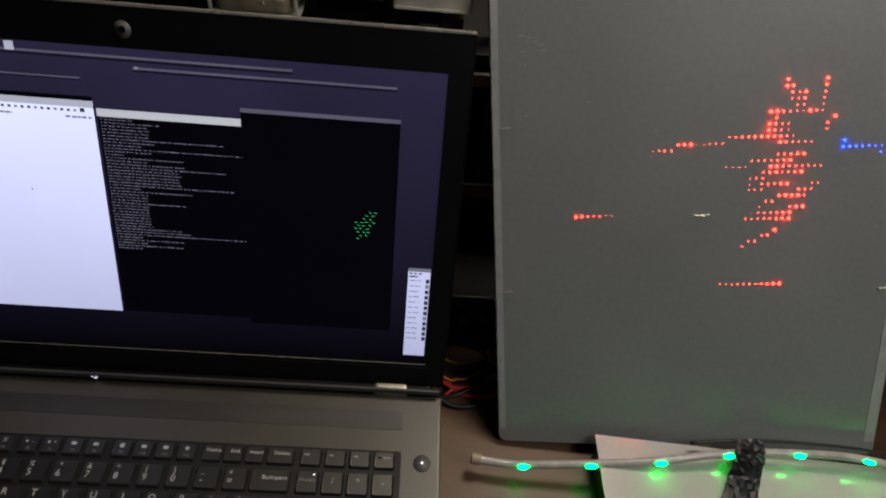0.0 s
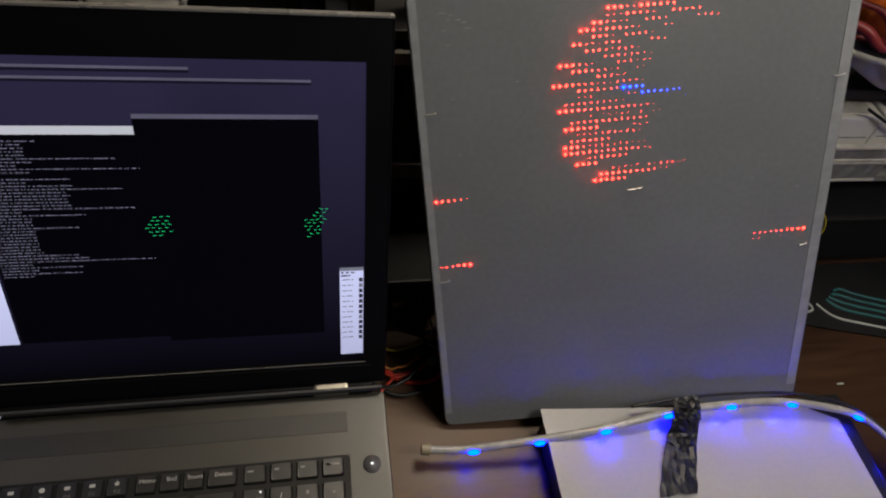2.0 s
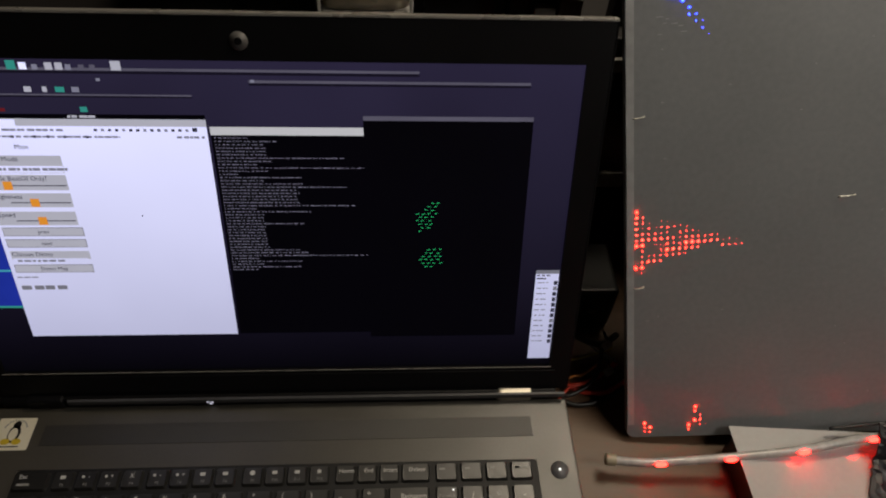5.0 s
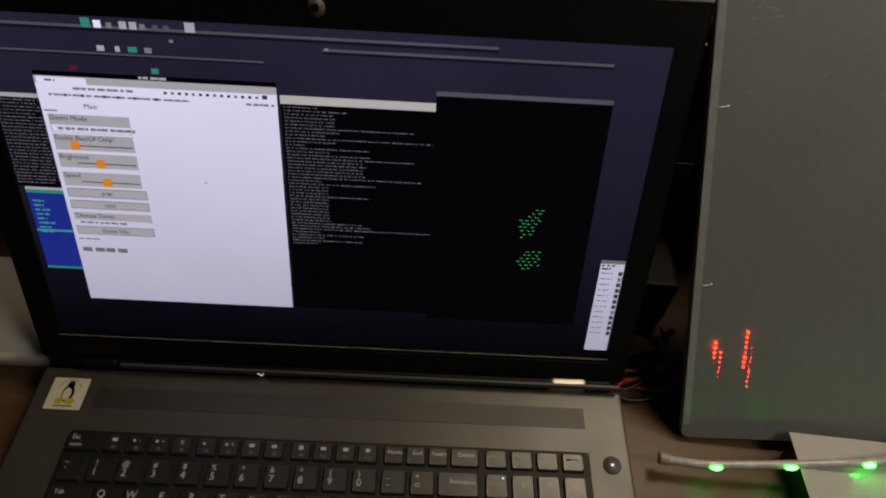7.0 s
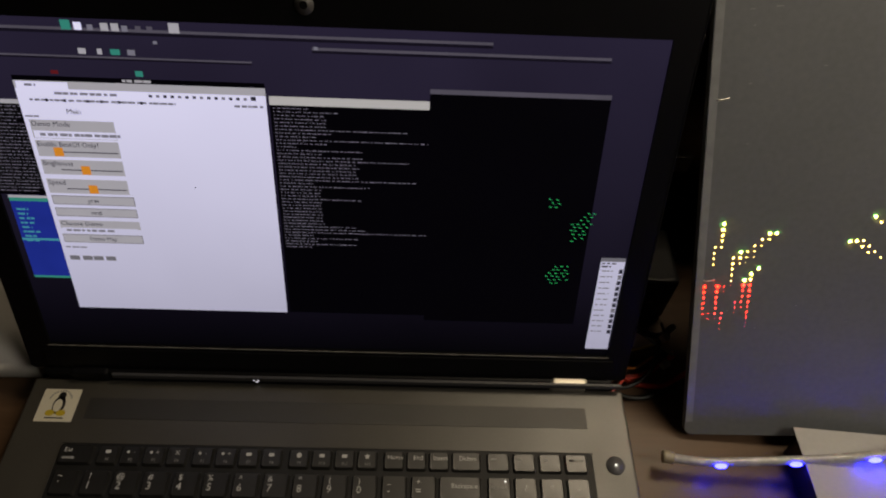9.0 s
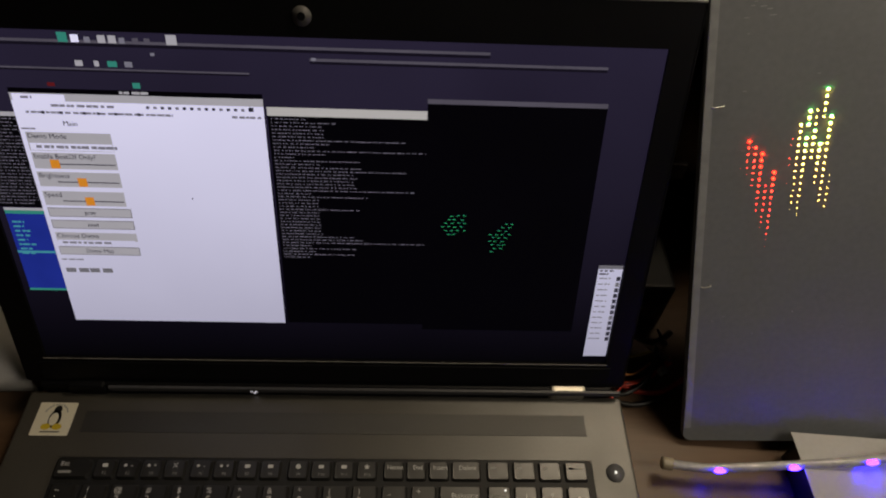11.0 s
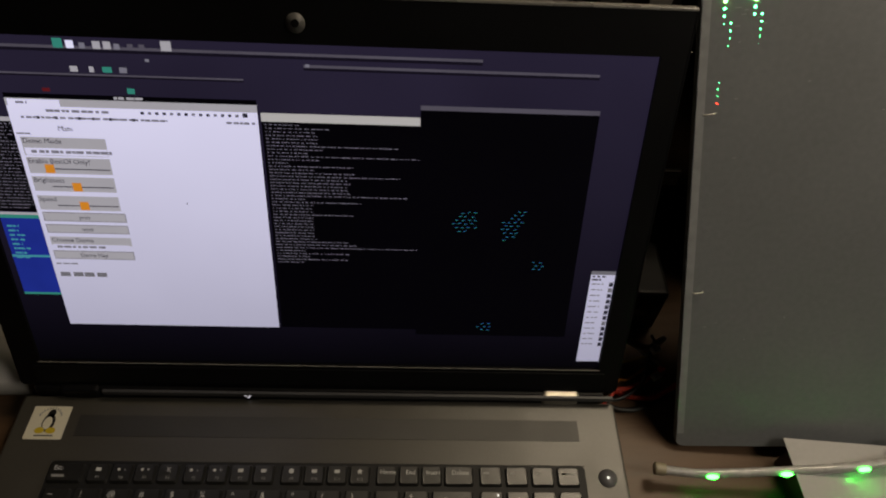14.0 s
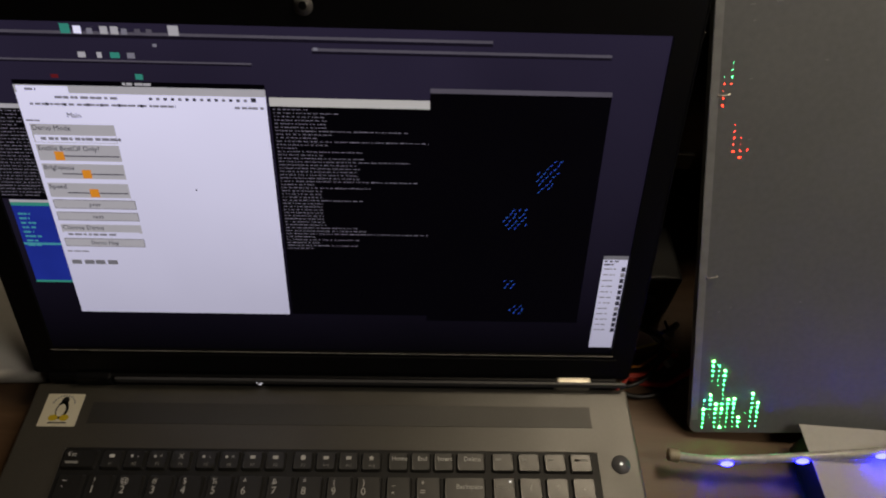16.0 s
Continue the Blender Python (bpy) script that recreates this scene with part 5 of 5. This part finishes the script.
    run_light(15, False, [(0, 181.8, 213.7, 0, 0.64), (0.5, 169.3, 203.8, 12, 0.63), (1, 133.5, 228, -2, 1), (1.5, 108.6, 236.4, 0, 1), (2, 91.6, 224, 6, 1), (2.5, 61.2, 231.9, 6, 1), (3, 40.8, 223.7, 18, 1), (3.5, 20.7, 217, 17, 1), (4, 5.2, 212.7, 18, 1), (4.5, 4.3, 212.7, 16, 0.75)])
    run_light(15, False, [(11.5, 84.1, 282.2, -76, 1), (11.83, 82.5, 285.5, -69, 1), (12.17, 80.9, 288.8, -63, 1), (12.5, 79.3, 292.1, -57, 0.55), (13, 78.1, 305.1, -57, 0.5)])
    run_light(12, False, [(0, 184.1, 213.7, -2, 0.49), (0.2, 184.1, 213.7, -2, 0.49)])
    run_light(15, False, [(0, 201.6, 221.5, -168, 0.83), (0.5, 159.7, 240.6, -16, 0.51), (1, 134.2, 236.1, -1, 1), (1.5, 108.8, 248.5, -8, 1), (2, 84.1, 236, 1, 1), (2.5, 61.6, 251.6, -4, 1), (3, 37.4, 252.2, 1, 1), (3.5, 11.8, 256.4, -5, 1), (4, 7.7, 256.3, -1, 1)])
    run_light(15, False, [(11.5, 93.5, 266.5, -86, 1), (11.83, 86.1, 270.4, -84, 1), (12.17, 78.6, 274.2, -81, 1), (12.5, 71.2, 278.1, -78, 0.55), (13, 69.2, 297.4, -78, 0.5)])
    run_light(12, False, [(0, 193.1, 216.8, -179, 0.59), (0.2, 193.1, 216.8, -179, 0.59)])
    run_light(13, False, [(0, 181.8, 233.9, -2, 0.27), (0.5, 159.8, 228.7, -4, 0.57), (1, 133.8, 245.2, -3, 1), (1.5, 113.2, 256.2, -9, 1), (2, 83.9, 251.5, -7, 1), (2.5, 66.4, 271.6, -21, 1), (3, 45.2, 284.6, -27, 1), (3.5, 24.5, 298, -31, 1), (4, 11.8, 314.5, -50, 1), (4.5, 6.4, 323.4, -62, 0.75)])
    run_light(13, False, [(11.5, 95.1, 236.4, -82, 1), (11.83, 94.4, 248.8, -81, 1), (12.17, 93.6, 261.1, -80, 1), (12.5, 92.9, 273.5, -78, 0.55), (13, 90.8, 290, -78, 0.5)])
    run_light(10, False, [(0, 183.5, 229.8, -2, 0.59), (0.2, 183.5, 229.8, -2, 0.59)])
    run_light(14, False, [(0, 174.3, 233.7, -172, 0.81), (0.5, 160.4, 230.1, -176, 0.45), (1, 138.9, 253, -5, 1), (1.5, 113.5, 265, -11, 1), (2, 87.3, 264.2, -17, 1), (2.5, 78.4, 285.6, -29, 1), (3, 61.3, 301.2, -41, 1), (3.5, 44.8, 317.8, -47, 1), (4, 47.8, 317.9, -54, 1)])
    run_light(14, False, [(8.6, 27.7, 111.7, -90, 0.62), (9, 35, 130.3, -111, 0.62), (11.5, 80.8, 256.6, -86, 1), (11.83, 79.8, 259.6, -77, 1), (12.17, 78.7, 262.5, -69, 1), (12.5, 77.7, 265.5, -60, 0.55), (13, 74, 285.5, -65, 0.5), (13.5, 72.3, 308.4, -64, 0.5)])
    run_light(11, False, [(0, 126.8, 228.7, -165, 0.6), (0.2, 126.8, 228.7, -165, 0.6)])
    run_light(12, False, [(0, 177.6, 242, 0, 0.33), (0.5, 160.5, 245.4, -12, 0.55), (1, 144, 261.4, -9, 1), (1.5, 122, 273.5, -21, 1), (2, 92.3, 277.1, -20, 1), (2.5, 78.5, 297.4, -4, 1), (3, 65.4, 318.1, -41, 1), (3.5, 58.4, 325.3, -42, 1)])
    run_light(12, False, [(5, 48.2, 22.2, -50, 0.25), (5.2, 52.9, 34.4, -52, 0.25), (7.5, 30.5, 102.8, -87, 0.62), (7.83, 30.5, 116.1, -89, 0.62), (8.17, 30.5, 129.3, -90, 0.62), (8.5, 30.5, 142.6, -91, 0.62), (9, 43.2, 157.4, -139, 0.62), (11.5, 72.7, 272.6, -90, 1), (11.83, 69.3, 280.5, -84, 1), (12.17, 65.9, 288.4, -78, 1), (12.5, 62.5, 296.3, -72, 0.55), (13, 60.1, 309.3, -71, 0.5), (13.5, 63.4, 309.1, -66, 0.5)])
    run_light(9, False, [(0, 177.7, 238, -2, 0.36), (0.2, 177.7, 238, -2, 0.36)])
    run_light(9, False, [(5, 50.3, 13.3, -50, 0.25), (5.2, 54.9, 25.5, -52, 0.25)])
    run_light(12, False, [(0, 177.3, 250, -2, 0.45), (0.5, 164.5, 266, -36, 0.65), (1, 149.2, 266.2, -30, 1), (1.5, 126.3, 278.2, -25, 1), (2, 99.1, 285.4, -26, 1), (2.5, 89.2, 293.9, -11, 1), (3, 82.9, 306.7, -17, 1), (3.5, 65, 318.3, -29, 1)])
    run_light(12, False, [(5, 43.4, 7.3, -69, 0.25), (5.2, 48.2, 22.3, -67, 0.25), (7.5, 35.2, 79, -89, 0.62), (7.83, 30.9, 96.6, -90, 0.62), (8.17, 26.6, 114.1, -91, 0.62), (8.5, 22.3, 131.7, -92, 0.62), (9, 24, 144.8, -104, 0.62), (11.5, 63.7, 256.9, -92, 1), (11.83, 59.1, 264.5, -85, 1), (12.17, 54.5, 272, -78, 1), (12.5, 49.9, 279.6, -71, 0.55), (13, 47, 299.1, -72, 0.5), (13.5, 42.9, 307.8, -71, 0.5)])
    run_light(9, False, [(0, 182.1, 246.2, -122, 0.27), (0.2, 182.1, 246.2, -122, 0.27)])
    run_light(9, False, [(5.2, 56.7, 12.5, -67, 0.25), (5.4, 56.7, 12.5, -67, 0.25)])
    run_light(13, False, [(0, 198.8, 258.9, -124, 0.32), (0.5, 179, 267.5, -28, 0.58), (1, 144.5, 282.6, -29, 1), (1.5, 125.3, 294.5, -29, 1), (2, 106, 288.1, -16, 1), (2.5, 90.8, 318.5, -52, 1), (3, 86.7, 324.5, -55, 1), (3.5, 79.2, 323.5, -17, 1)])
    run_light(13, False, [(5.2, 32, 15.5, -65, 0.25), (7.5, 10, 99.6, -79, 0.62), (7.83, 9.9, 114, -87, 0.62), (8.17, 9.7, 128.3, -95, 0.62), (8.5, 9.6, 142.7, -103, 0.62), (9, 13.6, 162.8, -103, 0.62), (11.5, 67.1, 233.5, -84, 1), (11.83, 65.5, 251.5, -80, 1), (12.17, 63.9, 269.6, -75, 1), (12.5, 62.3, 287.6, -71, 0.55), (13, 59.5, 303.8, -72, 0.5), (13.5, 54.5, 309.8, -70, 0.5)])
    run_light(10, False, [(0, 199.1, 246.5, 1, 0.32), (0.2, 199.1, 246.5, 1, 0.32)])
    run_light(10, False, [(5.2, 30.1, 10.1, -65, 0.25), (5.4, 30.1, 10.1, -65, 0.25)])
    run_light(11, False, [(0, 185.7, 267.1, -55, 0.46), (0.5, 174, 282.8, -46, 0.67), (1, 156.2, 295.3, -40, 1), (1.5, 140.7, 298.9, -28, 1), (2, 116, 296.9, -18, 1), (2.5, 111.9, 319.2, -29, 1), (3, 107.9, 322.8, -50, 1), (3.5, 93.2, 322.3, -25, 1)])
    run_light(11, False, [(5, 10.5, 13.8, -73, 0.25), (5.2, 15.5, 23.4, -62, 0.25), (7.5, 18.6, 88.5, -88, 0.62), (8.5, 5.6, 121.4, -88, 0.62), (9, 5, 121.5, -87, 0.62), (11.5, 30.7, 244.9, -68, 1), (11.7, 30.5, 253, -69, 1), (11.9, 30.2, 261.2, -69, 1), (12.1, 30, 269.3, -70, 1), (12.3, 29.7, 277.5, -70, 1), (12.5, 29.5, 285.6, -71, 0.55), (13.5, 27, 303.3, -81, 0.5), (14, 25, 303.4, -78, 0.5), (14.2, 21, 320.6, -79, 0.5)])
    run_light(8, False, [(0, 186.3, 262.5, -55, 0.32), (0.2, 186.3, 262.5, -55, 0.32)])
    run_light(8, False, [(5, 16.8, 7.2, -73, 0.25), (5.2, 22.9, 18.1, -62, 0.25)])
    run_light(13, False, [(0, 207.4, 267.4, -90, 0.34), (0.5, 202.8, 279.2, -79, 0.5), (0.67, 199.6, 263.2, 49, 1), (0.83, 192.6, 275.2, 2, 1), (1, 185.7, 287.1, -45, 1), (1.5, 158.5, 296.2, -22, 1), (2, 136.7, 298, -12, 1), (2.5, 121.2, 308, -22, 1), (3, 113.3, 315.8, -30, 1)])
    run_light(13, False, [(7.5, 10.6, 76, -94, 0.62), (8.5, 13.9, 116.9, -94, 0.62), (9, 13.2, 121.1, -87, 0.62), (11.5, 35.6, 235.7, -80, 1), (11.7, 31, 244.7, -77, 1), (11.9, 26.4, 253.8, -74, 1), (12.1, 21.9, 262.8, -71, 1), (12.3, 17.3, 271.9, -67, 1), (12.5, 12.7, 280.9, -64, 0.55), (13.5, 6.1, 302, -75, 0.5), (14, 7.3, 304.7, -76, 0.5)])
    run_light(10, False, [(0, 215.4, 242.4, -113, 0.23), (0.2, 215.4, 242.4, -113, 0.23)])
    run_light(6, False, [(0, 52.2, 180.3, -1, 1), (0.5, 42, 181.4, -2, 1), (1, 28.7, 184.1, -9, 1), (1.5, 16.6, 184.6, -2, 1), (2, 3.5, 184.5, -2, 1), (2.4, 1.2, 180.9, -1, 1)])
    run_light(6, False, [(2.5, 259.6, 187.5, -19, 1), (3, 246.5, 188.3, -5, 1), (3.5, 235.6, 188, 1, 1), (4, 224.2, 187.9, -1, 1), (4.5, 207.1, 192.3, 0, 0.75)])
    run_light(12, False, [(0, 194.9, 129.9, -177, 1), (0.5, 220, 130.4, -181, 1), (1, 246.2, 134.9, -177, 1), (1.5, 272.4, 134.7, -175, 1), (2, 269.7, 135.2, -179, 1)])
    run_light(6, False, [(2, 23.6, 136.7, 177, 1), (2.5, 47.2, 140.6, 183, 1), (3, 68.1, 140.1, 181, 1), (3.5, 89.9, 139.9, 178, 1), (4, 93.5, 143, 183, 1), (4.5, 91.6, 139.1, 153, 0.75)])
    run_light(6, False, [(3.9, 255.6, 263.2, 1, 1), (4.1, 232.6, 270, 1, 1)])
    run_light(11, True, [(0, 223.5, 226.2, -9, 1), (0.5, 197.1, 234.3, -16, 1), (1, 172.8, 237.5, -10, 1), (1.5, 148.5, 245.7, -13, 1), (2, 125.6, 247.9, -8, 1), (2.5, 100.8, 251.6, -9, 1), (3, 74.8, 261.3, -16, 1), (3.5, 59.4, 275.2, -28, 1), (4, 41, 294.5, -44, 1), (4.5, 28.2, 313.5, -52, 0.75), (5, 25.9, 311.6, -53, 0.75)])
    run_light(8, False, [(14.3, 27.1, 3.2, -88, 0.2), (14.5, 27, 8.7, -88, 0.4), (15, 19.5, 22.8, -75, 0.7), (15.5, 19.2, 42.4, -88, 0.75), (16, 14.2, 58.9, -90, 0.6)])
    run_light(8, False, [(14.5, 27.6, 1.6, -88, 0.2), (15, 23.5, 17.7, -85, 0.8), (15.5, 24, 26.3, -88, 0.8), (16, 18.6, 50.4, -90, 0.8)])
    run_light(8, False, [(14.8, 8.3, 4.4, -88, 0.3), (15, 7.5, 16, -88, 1), (15.5, 7.3, 20.8, -88, 1.1), (16, 10.5, 30.9, -82, 0.5)])
    run_light(7, False, [(14.8, 12.2, 0.2, -88, 0.2), (15, 11.6, 8.3, -88, 0.6), (15.5, 15.9, 11.4, -88, 0.8), (16, 15, 22.9, -90, 1)])
    run_light(7, False, [(14.9, 44.5, -1.3, -88, 0.3), (15, 44.3, 1.3, -88, 0.4), (15.5, 44.7, 17.5, -90, 1.2), (16, 39.9, 33.3, -88, 0.6)])
    run_light(7, False, [(15, 29.1, 7.5, -88, 0.7), (15.5, 32, 10.6, -88, 0.8), (16, 27.9, 26.7, -92, 0.9)])
    run_light(7, False, [(15.3, 16.6, 2.3, -88, 0.3), (15.5, 20.4, 4.1, -88, 0.5), (16, 23, 29.8, -90, 0.9)])
    run_light(7, False, [(15.3, 27.1, 3.8, -88, 0.3), (15.5, 27.8, 10.3, -88, 0.2), (16, 19.6, 18.3, -92, 0.2)])
    run_light(8, False, [(15.6, 36.2, 11.9, -88, 0.6), (16, 44.1, 25.4, -92, 1.1)])
    run_light(6, False, [(15.6, 33.2, 2, -88, 0.3), (16, 31.6, 10.3, -95, 0.8)])
    run_light(6, False, [(15.7, 10.4, 5.6, -88, 0.4), (16, 6.6, 20.3, -90, 1.2)])
    run_light(4, False, [(15.7, 20.7, 0.1, -88, 0.3), (16, 19.6, 3.8, -95, 0.5)])
    run_light(9, False, [(14.6, 5.1, 286.4, 92, 1), (15, 5, 248.2, 90, 0.8), (15.5, 5.4, 237.8, 92, 1.3), (16, 5.8, 236.5, 88, 0.25)], 0.4)
    run_light(6, False, [(15.2, 6.5, 249.1, 90, 0.4), (15.5, 10.1, 224.9, 92, 0.9), (16, 13.9, 208.3, 92, 0.9)], 0.4)
    run_light(3, False, [(15.6, 11.7, 224.1, 90, 0.4), (16, 18.2, 204.5, 85, 0.6)], 0.5)
    run_light(14, False, [(14.5, 8.3, 246, 90, 1), (15, 5.2, 257.2, 90, 0.9), (15.5, 5.6, 250.7, 90, 0.9), (16, 6.1, 247.7, 88, 1)], 0.2)
    run_light(10, False, [(14, 6.3, 246, 88, 1), (14.5, 5.5, 247.8, 88, 1)], 0.2)
    build_matrix()
    flock, ticks = tick_flock(22, 3, 0.007, 0.012, 1.0)
    walk(flock, flock_rows([(0, 334.7, 109.3, 0), (0.5, 339.9, 111.6, 0), (1, 345.3, 113.2, 0), (1.5, 351.3, 114.3, 0), (2, 352, 113.5, 0), (2.1, 350.6, 117.6, -2), (2.4, 262.7, 117.1, -2), (2.5, 260.7, 123.2, 0), (3, 264.9, 126.7, 0), (3.5, 272.8, 126.9, 0), (4, 277, 117.1, 0), (4.5, 288, 130.4, 0), (5, 292.5, 118.7, 0), (7.5, 326.9, 102.4, 0), (9, 350.3, 100.4, 0), (11.5, 294.9, 97.4, 0), (12.5, 294.5, 99, 0), (14.5, 319.4, 115.4, 0), (16, 325, 132.6, 0)]))
    for ob, x, y, a in ticks:
        walk(ob, [(t, pose(x, y, 0, 0, 0, a + turn) @ pose(0, 0, 0, roll)) for t, turn, roll in ((0, 0, 0), (5, 20, 0), (9, 0, 0), (11.5, 15, 50), (12.5, 0, 72), (13.5, 15, 76), (14, 20, 84), (14.5, 30, 120), (16, 60, 165))])
    flock, ticks = tick_flock(20, 5, 0.008, 0.009, 0.5)
    walk(flock, flock_rows([(0, 333.8, 74.4, -2), (1.2, 262.5, 111.7, -2), (1.5, 258, 110.2, 0), (2, 260.1, 112.6, 0), (2.5, 264.1, 113.4, 0), (3, 271.1, 108.3, 0), (3.5, 276.9, 99.7, 0), (4, 282.7, 100.7, 0), (4.5, 288.2, 103.6, 0), (5, 296.6, 87.8, 0), (7.5, 326.1, 73.2, 0), (9, 340.8, 64.2, 0), (11.5, 265.6, 110.5, 0), (12.5, 266.2, 111.5, 0), (14.5, 292.1, 110.1, 0), (16, 309, 102.9, 0)]))
    for ob, x, y, a in ticks:
        walk(ob, [(t, pose(x, y, 0, 0, 0, a + turn) @ pose(0, 0, 0, roll)) for t, turn, roll in ((0, 0, 0), (5, 20, 0), (9, 0, 0), (11.5, 15, 50), (12.5, 0, 72), (13.5, 15, 76), (14, 20, 84), (14.5, 30, 120), (16, 60, 165))])
    flock, ticks = tick_flock(6, 7, 0.0045, 0.005)
    walk(flock, flock_rows([(0, 317.7, 86.6, -2), (7, 334.1, 131.6, -2), (7.5, 324.5, 119.9, 0), (9, 331.4, 116.5, 0), (9.4, 333.6, 116.4, -2), (11, 351.5, 169.1, -2), (11.5, 352, 169.6, 0), (12.5, 352, 171.3, 0), (13.5, 350.4, 104, 0), (14.5, 310.6, 74.9, 0), (16, 307.3, 56.5, 0)]))
    for ob, x, y, a in ticks:
        walk(ob, [(t, pose(x, y, 0, 0, 0, a + turn) @ pose(0, 0, 0, roll)) for t, turn, roll in ((0, 0, 0), (5, 20, 0), (9, 0, 0), (11.5, 15, 50), (12.5, 0, 72), (13.5, 15, 76), (14, 20, 84), (14.5, 30, 120), (16, 60, 165))])
    flock, ticks = tick_flock(7, 8, 0.005, 0.0035)
    walk(flock, flock_rows([(0, 317.7, 86.6, -2), (11, 265.9, 176.5, -2), (12, 266.1, 179.9, 0), (12.5, 267.9, 180.2, 0), (13.5, 298, 42.6, -2), (14, 300.8, 33.7, 0), (14.5, 295.1, 36.2, 0), (16, 314.5, 36.4, 0)]))
    for ob, x, y, a in ticks:
        walk(ob, [(t, pose(x, y, 0, 0, 0, a + turn) @ pose(0, 0, 0, roll)) for t, turn, roll in ((0, 0, 0), (5, 20, 0), (9, 0, 0), (11.5, 15, 50), (12.5, 0, 72), (13.5, 15, 76), (14, 20, 84), (14.5, 30, 120), (16, 60, 165))])


motions()
